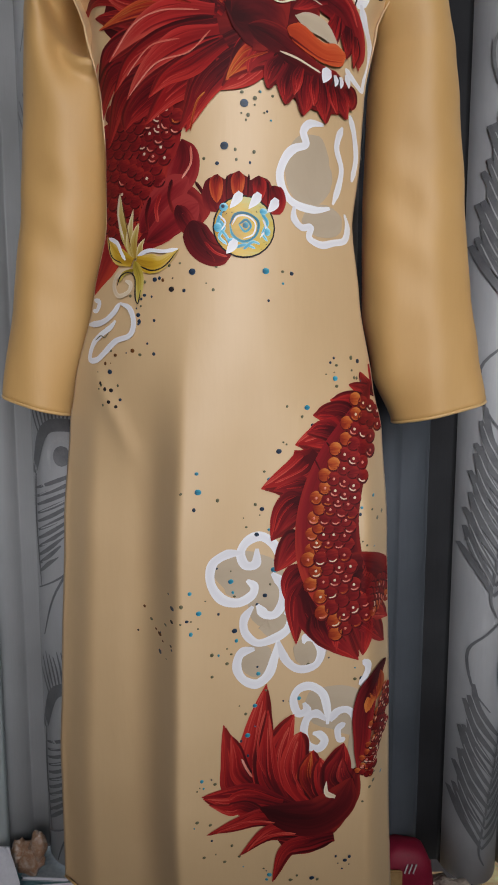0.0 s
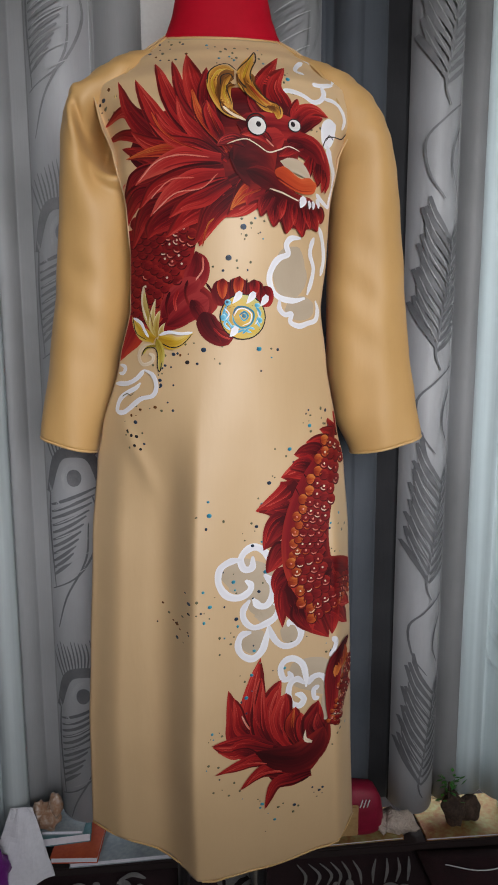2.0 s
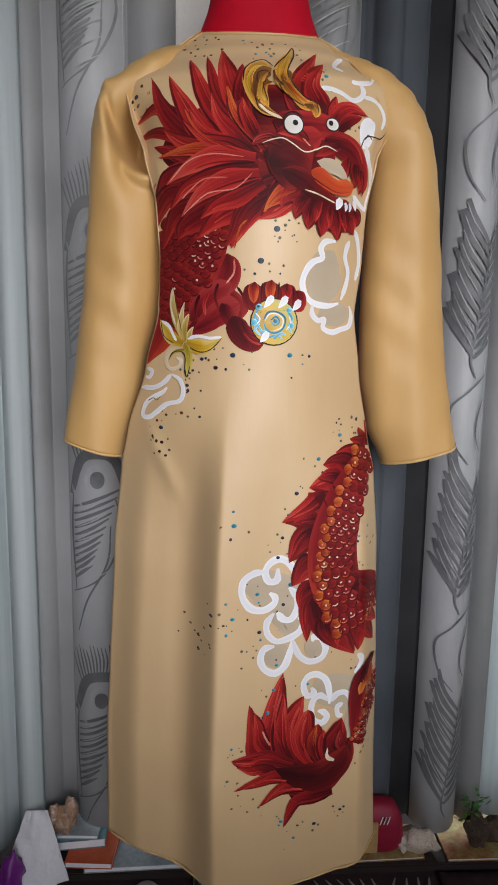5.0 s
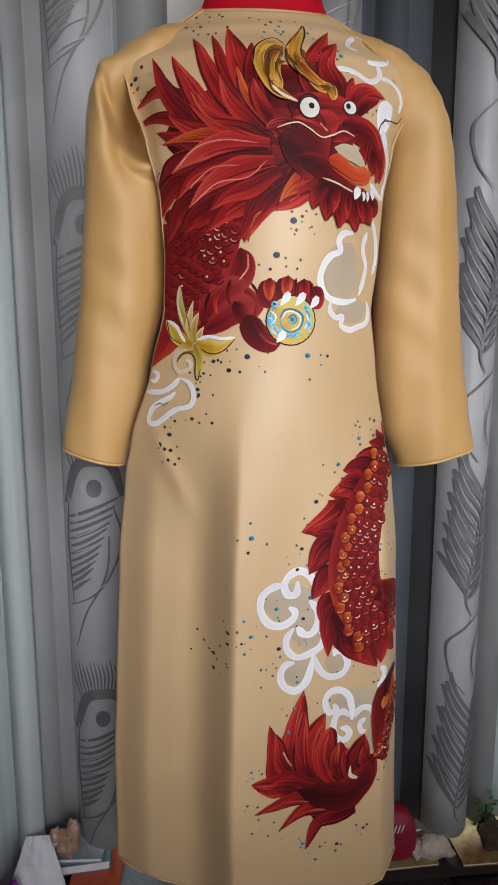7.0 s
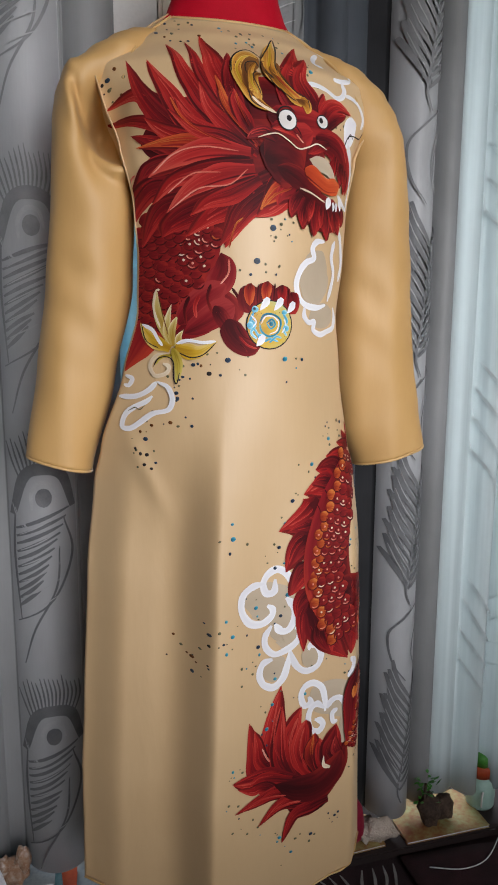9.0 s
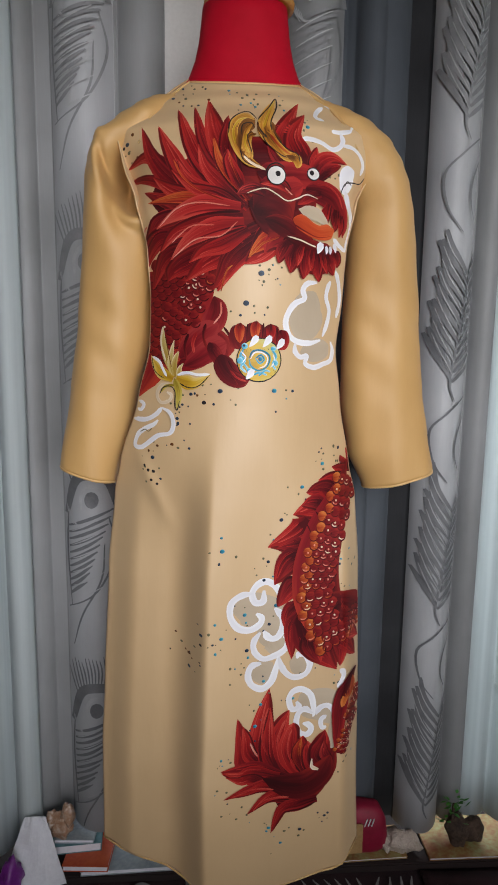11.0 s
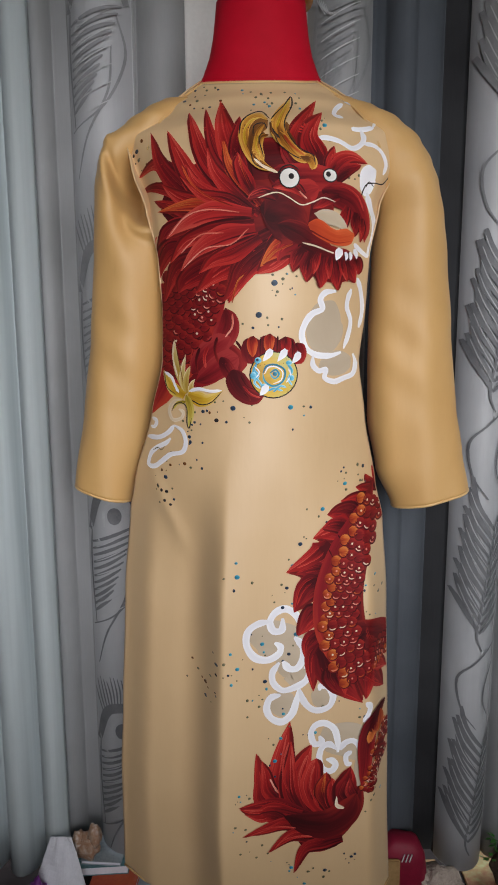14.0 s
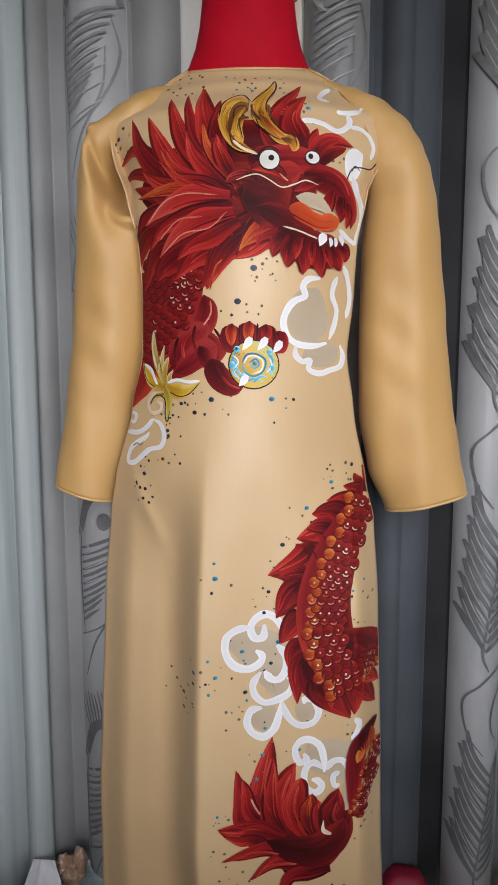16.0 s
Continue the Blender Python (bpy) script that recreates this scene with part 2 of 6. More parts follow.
# height, edge on -x, edge on +x, depth of the middle, depth of the edges
GOWN = [
    (1.432, -0.100, 0.055, 0.784, 0.806), (1.410, -0.130, 0.092, 0.766, 0.800), (1.385, -0.160, 0.125, 0.742, 0.786),
    (1.345, -0.198, 0.164, 0.700, 0.762), (1.300, -0.188, 0.154, 0.670, 0.746), (1.258, -0.172, 0.134, 0.660, 0.742),
    (1.190, -0.156, 0.121, 0.655, 0.740), (1.125, -0.152, 0.118, 0.658, 0.740), (1.056, -0.154, 0.111, 0.664, 0.742),
    (0.984, -0.172, 0.122, 0.666, 0.752), (0.885, -0.202, 0.142, 0.660, 0.776), (0.837, -0.212, 0.153, 0.658, 0.788),
    (0.722, -0.224, 0.160, 0.656, 0.795), (0.520, -0.235, 0.168, 0.657, 0.798), (0.420, -0.241, 0.171, 0.660, 0.800),
    (0.180, -0.244, 0.184, 0.692, 0.808),
]


def smooth(a, b, x):
    k = min(1.0, max(0.0, (x - a) / (b - a)))
    return k * k * (3 - 2 * k)


def front(x, z):
    """Depth of the gown's front at a place across and a height."""
    le, ri, ym, ye = (table(z, GOWN, k) for k in (1, 2, 3, 4))
    c, h = (le + ri) / 2, (ri - le) / 2
    s = max(-1.0, min(1.0, (x - c) / h))
    y = ym + (ye - ym) * s * s
    # the skirt falls in one deep fold on -x and hangs nearly flat on +x
    w = smooth(0.98, 0.72, z)
    if w > 0:
        t = max(0.0, -0.20 - s)
        hang = 0.46 * (1 - math.exp(-t ** 1.6 / 0.050)) - 0.04 * smooth(0.16, 0.40, t) + 0.38 * t + 0.22 * smooth(-0.74, -1.02, s)
        hang += 0.16 * smooth(-0.24, 0.26, s) + 0.08 * smooth(0.3, 0.8, s) + 0.52 * smooth(0.80, 1.06, s)
        hang += 0.012 * math.sin(9 * x + 4) * math.sin(26 * x + 3 * z)
        y += w * ((ym + (ye - ym) * hang) - y)
    y += 0.028 * math.exp(-((x + 0.178) / 0.016) ** 2 - ((z - 1.275) / 0.04) ** 2)
    # at the armholes the panel turns in under the sleeves
    y += 0.010 * smooth(0.90, 1.0, abs(s)) * smooth(1.17, 1.27, z)
    # slack creases round the waist and the arm on -x
    y += 0.0035 * math.sin((x * 0.8 + z) * 62) * math.exp(-((x + 0.15) / 0.035) ** 2 - ((z - 1.22) / 0.12) ** 2)
    y -= 0.0045 * math.exp(-((x + 0.150 + (z - 0.86) * 0.45) / 0.012) ** 2 - ((z - 0.86) / 0.05) ** 2)
    return y


# ---- room ----
def slab(name, label, category, material, *boxes):
    bm = bmesh.new()
    for b in boxes:
        box(bm, *b)
    return tagged(part(name, bm, material), label, category, kind="structure")


slab("floor", "dark floor under a patterned rug", "floor", RUG, (-2.2, 2.2, -1.25, 1.6, -0.1, 0.0))
slab("ceiling", "plain cream painted ceiling", "ceiling", CEILING, (-2.2, 2.2, -1.25, 1.6, 2.6, 2.7))
slab("wall_west", "plain warm beige plastered wall", "wall", WARM_PLASTER, (-2.3, -2.2, -1.25, 1.6, 0, 2.6))
slab("wall_east", "plain warm beige plastered wall", "wall", WARM_PLASTER, (2.2, 2.3, -1.25, 1.6, 0, 2.6))
slab("wall_south", "warm beige plastered wall with a window opening", "wall", WARM_PLASTER,
     (-2.2, -0.39, -1.35, -1.25, 0, 2.6), (1.09, 2.2, -1.35, -1.25, 0, 2.6), (-0.39, 1.09, -1.35, -1.25, 0, 0.90), (-0.39, 1.09, -1.35, -1.25, 1.90, 2.6))
# the middle opening is added to let the cloth's lamp through
slab("wall_north", "white plastered wall with two window openings and an added lamp opening", "wall", PLASTER,
     (-2.2, -1.5, 1.5, 1.6, 0, 2.6), (-0.45, -0.27, 1.5, 1.6, 0, 2.6), (0.03, 0.45, 1.5, 1.6, 0, 2.6), (-0.27, 0.03, 1.5, 1.6, 0, 0.60), (-0.27, 0.03, 1.5, 1.6, 1.45, 2.6), (1.5, 2.2, 1.5, 1.6, 0, 2.6),
     (-1.5, -0.45, 1.5, 1.6, 0, 0.2), (0.45, 1.5, 1.5, 1.6, 0, 0.2), (-1.5, -0.45, 1.5, 1.6, 2.4, 2.6), (0.45, 1.5, 1.5, 1.6, 2.4, 2.6))
slab("trim", "cream painted window post behind the curtains", "window frame", surface("cream_gloss", (0.60, 0.53, 0.44), (0.68, 0.61, 0.52), 0.4, 6, 120),
     (-0.075, 0.055, 1.06, 1.12, 0, 2.6, 0.006))
# gap from 0.70 to 1.38 added so the lamp reaches the hanging cloth
slab("wall_pier", "white painted pier between the curtains", "wall", PLASTER, (-0.26, -0.0765, 1.075, 1.14, 0, 0.70), (-0.26, -0.0765, 1.075, 1.14, 1.38, 2.6))


# ---- curtains ----
def fold(x, spots, depth):
    """Depth of a hanging cloth: each spot is (place, half width, bulge)."""
    y = 0.0
    for c, w, b in spots:
        d = (x - c) / w
        if abs(d) < 1:
            y -= b * math.sqrt(1 - d * d) ** 1.3
    return y + depth


def drape(name, label, x0, x1, z0, z1, spots, depth, materials, tones=(), thick=0.0015, nx=180, category="curtain"):
    """A hanging cloth; tones are (from x, to x, material index) of strips whose colour carries fold light and shade.
    """
    fn = lambda u, v: (x0 + (x1 - x0) * u, fold(x0 + (x1 - x0) * u, spots, depth) + 0.004 * math.sin(7 * u + 3 * v) * (1 - v), z0 + (z1 - z0) * v)
    verts, faces, uvs = grid(nx, 24, fn)
    me = mesh_of(name, verts, faces, materials, uvs)
    for p in me.polygons:
        for a, b, k in tones:
            if a <= p.center.x < b:
                p.material_index = k
    ob = new(name, me)
    so = ob.modifiers.new("thickness", "SOLIDIFY")
    so.thickness = thick
    return tagged(ob, label, category, "curtains")


LEFT_SPOTS = [(-0.404, 0.030, 0.022), (-0.287, 0.058, 0.050), (-0.192, 0.042, 0.030)]
RIGHT_SPOTS = [(0.115, 0.055, 0.045), (0.20, 0.035, 0.02), (0.236, 0.050, 0.034), (0.376, 0.049, 0.056), (0.455, 0.03, 0.03)]
CLOTHS = [DRAPE, LIT_DRAPE, SHADE, HALF_SHADE]
# the bulging fold is coloured lighter, as its lit front
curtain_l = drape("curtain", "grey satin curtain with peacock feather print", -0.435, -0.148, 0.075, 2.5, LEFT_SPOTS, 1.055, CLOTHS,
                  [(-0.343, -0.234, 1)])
# recess shade coloured in from x 0.165 to 0.328, lit roll after it
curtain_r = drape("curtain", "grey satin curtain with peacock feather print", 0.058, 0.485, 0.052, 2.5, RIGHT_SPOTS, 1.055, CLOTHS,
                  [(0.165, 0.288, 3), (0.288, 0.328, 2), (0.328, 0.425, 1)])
SHEER_L = [(-0.425, 0.028, 0.04), (-0.49, 0.034, 0.05), (-0.565, 0.036, 0.05), (-0.65, 0.04, 0.05), (-0.74, 0.04, 0.05), (-0.85, 0.05, 0.05)]
sheer_l = drape("sheer_curtain", "pale sheer curtain glowing with daylight", -1.0, -0.40, 0.045, 2.5, SHEER_L, 1.03, [SHEER])
SHEER_R = [(0.495, 0.035, 0.025), (0.555, 0.03, 0.05), (0.63, 0.04, 0.05), (0.72, 0.045, 0.05), (0.83, 0.05, 0.05), (0.94, 0.05, 0.05)]
sheer_r = drape("sheer_curtain", "pale sheer curtain glowing with daylight", 0.452, 1.05, 0.068, 2.5, SHEER_R, 1.045, [SHEER])


def print_strokes(name, strokes, spots, depth, material, parent):
    """Printed strokes lying on a curtain's folds, joined into one plume: (points, width)."""
    verts, faces = [], []
    for pts, width in strokes:
        sp = [p for p in spline(pts, 18) if p.y > 0.085]
        n = len(sp) - 1
        if n < 3:
            continue
        o = len(verts)
        for i, p in enumerate(sp):
            d = (sp[min(i + 1, n)] - sp[max(i - 1, 0)]).normalized()
            w = width * 0.5 * (0.25 + 0.75 * math.sin(math.pi * (0.12 + 0.80 * i / n)))
            if width > 0.024:
                w = width * 0.5 * math.sqrt(max(0.0, 1 - (2 * i / n - 1) ** 2))
            for sgn in (-1, 1):
                x, z = p.x - d.y * w * sgn, p.y + d.x * w * sgn
                verts.append((x, fold(x, spots, depth) - 0.0052, z))
        faces += [(o + 2 * i, o + 2 * i + 1, o + 2 * i + 3, o + 2 * i + 2) for i in range(n)]
    ob = new(name, mesh_of(name, verts, faces, material))
    ob.parent = parent
    return ob


def eyed_plume(cx, cz, flip, spots, depth, parent, ink=None):
    """A peacock feather with its round eye, a fringe over it, barbs under it and two crossing stems."""
    rnd = random.Random(int(cz * 1000))
    at = lambda x, z: (cx + flip * x, cz + z)
    dark = [([at(-0.050, -0.03), at(-0.030, 0.035), at(0.0, 0.048), at(0.030, 0.035), at(0.045, -0.02)], 0.020)]
    dark += [([at(0.0, -0.016), at(0.0, 0.0), at(0.0, 0.016)], 0.026)]
    for k in range(15):
        x = -0.048 + 0.0066 * k
        dark.append(([at(x * 0.75, 0.045 - 6 * x * x), at(x * 1.0 + 0.001, 0.080 - 9 * x * x), at(x * 1.08 - 0.004, 0.112 - 11 * x * x + rnd.uniform(-0.008, 0.008))], 0.0032))
    for k in range(11):
        z = -0.030 - 0.0135 * k
        w = 0.085 - 0.0050 * k
        dark.append(([at(-0.046, z - 0.022), at(-0.046 + w * 0.5, z - 0.006), at(-0.046 + w, z + 0.010 + rnd.uniform(-0.004, 0.004))], 0.0065))
    dark.append(([at(-0.046, -0.02), at(-0.050, -0.10), at(-0.044, -0.21)], 0.004))
    dark.append(([at(0.030, -0.035), at(0.042, -0.10), at(0.010, -0.175), at(-0.050, -0.215)], 0.0042))
    dark.append(([at(0.022, -0.085), at(0.015, -0.155), at(-0.022, -0.225), at(-0.042, -0.29)], 0.0040))
    if ink is FAINT:
        dark = [(pts, w * 0.45) for pts, w in dark[::3]]
    print_strokes("feather_print", dark, spots, depth, ink or PRINT, parent)
    if ink is FAINT:
        return
    pale = [([at(-0.019, -0.020), at(-0.019, 0.006), at(-0.006, 0.025), at(0.012, 0.021), at(0.019, -0.004)], 0.0075)]
    for k in range(6):
        z = -0.036 - 0.027 * k
        pale.append(([at(-0.040, z - 0.026), at(-0.01, z - 0.012), at(0.022, z + 0.004)], 0.0022))
    for k in range(5):
        pale.append(([at(-0.050 + 0.004 * k, -0.01 - 0.006 * k), at(-0.044 + 0.004 * k, -0.03 - 0.005 * k), at(-0.034 + 0.004 * k, -0.050)], 0.0016))
    print_strokes("feather_eye_print", pale, spots, depth - 0.0006, PRINT_LIGHT, parent)


def bladed_plume(cx, cz, spots, depth, parent, ink=None):
    """A feather seen from its shaft: long barbs meeting in a point, and two swinging stems under it."""
    rnd = random.Random(int(cz * 1000) + 7)
    at = lambda x, z: (cx + x, cz + z)
    dark = []
    for k in range(12):
        z = 0.008 + 0.0175 * k
        dark.append(([at(-0.046 + 0.004 * (k % 3) + 0.0015 * k, z + 0.085 + rnd.uniform(-0.012, 0.012)), at(-0.028 + 0.0015 * k, z + 0.044), at(0.001 + 0.002 * k, z - 0.004)], 0.0098))
        dark.append(([at(0.002 + 0.002 * k, z - 0.006), at(0.022 + 0.001 * k, z + 0.012), at(0.046, z + 0.036 + rnd.uniform(-0.006, 0.006))], 0.0078))
    dark.append(([at(0.026, 0.20), at(0.006, 0.06), at(-0.002, 0.0), at(0.010, -0.034)], 0.0045))
    dark.append(([at(0.046, -0.016), at(0.000, -0.055), at(-0.030, -0.090), at(-0.022, -0.150), at(0.006, -0.190)], 0.0040))
    dark.append(([at(0.044, -0.045), at(0.022, -0.095), at(0.018, -0.135), at(0.030, -0.168)], 0.0036))
    if ink is FAINT:
        dark = [(pts, w * 0.45) for pts, w in dark[::3]]
    print_strokes("feather_print", dark, spots, depth, ink or PRINT, parent)
    if ink is FAINT:
        return
    pale = []
    for k in range(9):
        z = 0.016 + 0.022 * k
        pale.append(([at(-0.036 + 0.0015 * k, z + 0.076), at(-0.022 + 0.0015 * k, z + 0.042), at(0.002 + 0.0025 * k, z - 0.001)], 0.0018))
        pale.append(([at(0.006 + 0.0025 * k, z - 0.004), at(0.026, z + 0.013), at(0.044, z + 0.034)], 0.0016))
    print_strokes("feather_vein_print", pale, spots, depth - 0.0006, PRINT_LIGHT, parent)


for z in (0.343, 0.767, 1.195, 1.640):
    eyed_plume(-0.285, z, 1, LEFT_SPOTS, 1.055, curtain_l, PRINT_SOFT if z > 1.1 else PRINT)
for z in (1.225, 1.650):
    eyed_plume(0.118, z, 1, RIGHT_SPOTS, 1.055, curtain_r, PRINT_SOFT)
for z in (0.30, 0.74, 1.19, 1.62):
    bladed_plume(0.56, z, SHEER_R, 1.045, sheer_r, FAINT)
for z in (0.115, 0.545, 0.99, 1.45, 1.90):
    bladed_plume(0.378, z, RIGHT_SPOTS, 1.055, curtain_r, PRINT_SOFT if z > 1.2 else PRINT)


# ---- the gown ----
gown = thing("gown", "golden satin gown painted with a red dragon on a dress form", "dress", at=(-0.02, 0.72, 0.19))


def worn(name, verts, faces, material, uvs=None, label=""):
    ob = new(name, mesh_of(name, verts, faces, material, uvs))
    ob.location = (0, 0, 0)
    ob.parent = gown
    ob.matrix_parent_inverse = Matrix.Translation((0.02, -0.72, -0.19))
    return tagged(ob, label) if label else ob


def hem_height(u):
    return 0.210 + 0.026 * abs(2 * u - 1) ** 2.2 + 0.012 * max(0, u - 0.5) + 0.006 * math.sin(9 * u)


def front_at(u, v):
    top = 1.427 - 0.011 * (1 - (2 * u - 1) ** 2)
    z = hem_height(u) + (top - hem_height(u)) * v
    le, ri = table(z, GOWN, 1), table(z, GOWN, 2)
    x = le + (ri - le) * u
    return (x, front(x, z), z)


verts, faces, uvs = grid(110, 260, front_at)
panel = worn("front_panel", verts, faces, SATIN, uvs, "golden satin front panel with soft folds")
so = panel.modifiers.new("thickness", "SOLIDIFY")
so.thickness = 0.0012
so.offset = -1.0


def back_at(u, v):
    z = 1.0 + (1.432 - 1.0) * v
    le, ri, ye = table(z, GOWN, 1), table(z, GOWN, 2), table(z, GOWN, 4)
    a = math.pi * u
    c, h = (le + ri) / 2, (ri - le) / 2
    return (c + h * math.cos(a), ye + (0.10 if z < 1.38 else 0.10 - (z - 1.38) * 1.0) * math.sin(a), z)


verts, faces, uvs = grid(40, 30, back_at)
back = worn("back_panel", verts, faces, SATIN, uvs)
so = back.modifiers.new("thickness", "SOLIDIFY")
so.thickness = 0.0012

# height, outer x, inner x, depth, half depth
SLEEVE_L = [(1.402, -0.152, -0.105, 0.800, 0.016), (1.388, -0.178, -0.115, 0.800, 0.030), (1.372, -0.202, -0.126, 0.800, 0.043), (1.345, -0.232, -0.150, 0.802, 0.053), (1.318, -0.242, -0.158, 0.798, 0.054), (1.29, -0.246, -0.166, 0.794, 0.054),
            (1.20, -0.251, -0.150, 0.796, 0.050), (1.09, -0.262, -0.154, 0.806, 0.048), (0.98, -0.277, -0.180, 0.810, 0.046), (0.86, -0.296, -0.213, 0.812, 0.042)]
SLEEVE_R = [(1.402, 0.066, 0.104, 0.800, 0.016), (1.388, 0.076, 0.136, 0.800, 0.030), (1.372, 0.088, 0.166, 0.800, 0.044), (1.345, 0.108, 0.194, 0.802, 0.056), (1.318, 0.118, 0.209, 0.798, 0.060), (1.29, 0.126, 0.218, 0.793, 0.060), (1.25, 0.138, 0.2275, 0.792, 0.049),
            (1.20, 0.134, 0.234, 0.792, 0.050), (1.09, 0.133, 0.247, 0.802, 0.048), (0.98, 0.136, 0.260, 0.808, 0.046), (0.91, 0.150, 0.273, 0.810, 0.044), (0.852, 0.176, 0.286, 0.812, 0.042)]


SAG = spline([(-0.226, 1.350), (-0.222, 1.305), (-0.206, 1.258), (-0.184, 1.232), (-0.160, 1.226)], 24)


def sag(x, z):
    """Cloth that sags from the shoulder on -x to the armpit: a rounded ridge with a hollow inside it."""
    if x > 0 or z < 1.15:
        return 0.0
    d = min(((x - p.x) ** 2 + (z - p.y) ** 2) for p in SAG)
    hollow = math.exp(-((x + 0.190) / 0.021) ** 2 - ((z - 1.278) / 0.040) ** 2)
    cleft = math.exp(-((x + 0.222 - (1.325 - z) * 0.22) / 0.007) ** 2 - ((z - 1.295) / 0.045) ** 2)
    return 0.088 * hollow + 0.030 * cleft - 0.020 * math.exp(-d / 0.008 ** 2)


def sleeve(rows, slant, label):
    prof = []
    n = 110
    for k in range(n + 1):
        z = rows[0][0] + (rows[-1][0] - rows[0][0]) * (k / n) ** 1.15
        a, b, y, d = (table(z, rows, c) for c in (1, 2, 3, 4))
        prof.append((((a + b) / 2, y, z), (b - a) / 2, d, slant * smooth(1.2, 0.86, z)))
    verts, faces = rings(prof, 72, cap=False)
    verts = [(x, y + 0.0014 * math.sin(x * 110 + z * 7) + 0.0008 * math.sin(x * 60 - z * 31) + 0.0012 * math.sin(z * 95 + x * 70) * math.exp(-((z - 1.08) / 0.10) ** 2), z) for x, y, z in verts]
    verts = [(x, y + (sag(x, z) if y < 0.80 else 0), z) for x, y, z in verts]
    faces.append(tuple(range(72))[::-1])
    ob = worn("sleeve", verts, faces, SLEEVE_SATIN, None, label)
    so = ob.modifiers.new("thickness", "SOLIDIFY")
    so.thickness = 0.0012
    bm = bmesh.new()
    tube(bm, [verts[n * 72 + k % 72] for k in range(73)], 0.0022, 6)
    hem = part("cuff_hem", bm, TRIM, None, "", True)
    hem.parent = ob
    return ob


sleeve(SLEEVE_L, -0.012, "loose three-quarter sleeve with a rolled cuff")
sleeve(SLEEVE_R, 0.013, "loose three-quarter sleeve with a rolled cuff")


def seam(pts, name="raglan_seam"):
    bm = bmesh.new()
    tube(bm, spline(pts, 24), 0.0016, 6)
    ob = part(name, bm, TRIM, None, "", True)
    ob.parent = gown
    ob.matrix_parent_inverse = Matrix.Translation((0.02, -0.72, -0.19))


seam([(x, front(x, z) - 0.001, z) for x, z in ((-0.098, 1.425), (-0.128, 1.398), (-0.150, 1.365), (-0.165, 1.325))])
seam([(x, front(x, z) - 0.001, z) for x, z in ((0.054, 1.425), (0.088, 1.398), (0.112, 1.365), (0.130, 1.325))])
seam([front_at(k / 12, 1.0) for k in range(13)], "neck_binding")
seam([front_at(k / 12, 0.0) for k in range(13)], "hem_stitching")


# ---- the dress form ----
def dress_form():
    """Red jersey torso with a turned wooden neck cap, on two steel legs with a round foot."""
    bm = bmesh.new()

    def lathe(prof, cx, cy, mat, seg=32):
        loops = []
        for a, b, z in prof:
            loops.append([bm.verts.new((cx + a * math.cos(2 * math.pi * k / seg), cy + b * math.sin(2 * math.pi * k / seg), z)) for k in range(seg)])
        for p, q in zip(loops, loops[1:]):
            for k in range(seg):
                bm.faces.new((p[k], p[(k + 1) % seg], q[(k + 1) % seg], q[k])).material_index = mat
        bm.faces.new(loops[0][::-1]).material_index = mat
        bm.faces.new(loops[-1]).material_index = mat
    cx, cy = -0.0225, 0.822
    body = [(0.08, 0.05, 0.80), (0.13, 0.075, 0.82), (0.145, 0.085, 0.90), (0.115, 0.08, 1.05), (0.12, 0.085, 1.2), (0.13, 0.08, 1.30),
            (0.125, 0.06, 1.365), (0.110, 0.048, 1.40), (0.092, 0.047, 1.42), (0.080, 0.048, 1.437), (0.071, 0.049, 1.46),
            (0.0655, 0.050, 1.485), (0.0625, 0.050, 1.51), (0.0605, 0.050, 1.530)]
    lathe(body, cx + 0.002, cy, 0)
    cap = [(0.058, 0.049, 1.5300), (0.0635, 0.054, 1.5305), (0.065, 0.056, 1.5370), (0.062, 0.053, 1.5450), (0.052, 0.044, 1.5530), (0.034, 0.030, 1.5590),
           (0.0225, 0.0225, 1.5610), (0.0215, 0.0215, 1.5700), (0.0225, 0.0225, 1.5850), (0.0215, 0.0215, 1.6050), (0.026, 0.026, 1.6250), (0.03, 0.03, 1.6450), (0.022, 0.022, 1.6700), (0.008, 0.008, 1.6800)]
    lathe(cap, cx + 0.008, cy, 1)
    for x in (-0.098, 0.035):
        tube(bm, [(x, 0.80, 0.012), (x, 0.80, 0.5), (x * 0.6, 0.81, 0.83)], 0.0085, 14, 2)
        tube(bm, [(x, 0.66, 0.014), (x, 0.95, 0.014)], 0.010, 12, 2)
    ob = part("dress_form", bm, [RED_JERSEY, WOOD, STEEL], None, "", True)
    return tagged(ob, "red jersey dress form with varnished wooden neck cap and steel legs", "mannequin")


dress_form()


# ---- things on the floor along the curtains ----
RED_CLOTH = surface("crimson_nylon", (0.20, 0.003, 0.022), (0.30, 0.006, 0.038), 0.6, 20, 400)
WHITE_PAPER = surface("white_paper", (0.62, 0.62, 0.68), (0.72, 0.72, 0.78), 0.7, 12, 200)
PURPLE = surface("purple_plastic", (0.10, 0.008, 0.14), (0.20, 0.025, 0.26), 0.4, 16, 200)
CREAM_FUR = surface("cream_plush", (0.45, 0.36, 0.30), (0.66, 0.56, 0.49), 0.95, 30, 260, 1.0, 0.004)
TAN = surface("tan_leather", (0.34, 0.20, 0.08), (0.48, 0.30, 0.13), 0.6, 14, 200)
BROWN_STUFF = surface("brown_bark", (0.035, 0.022, 0.016), (0.11, 0.07, 0.05), 0.9, 26, 200, 0.8, 0.003)
LEAF = surface("green_leaf", (0.03, 0.16, 0.02), (0.08, 0.32, 0.04), 0.5, 30, 200)
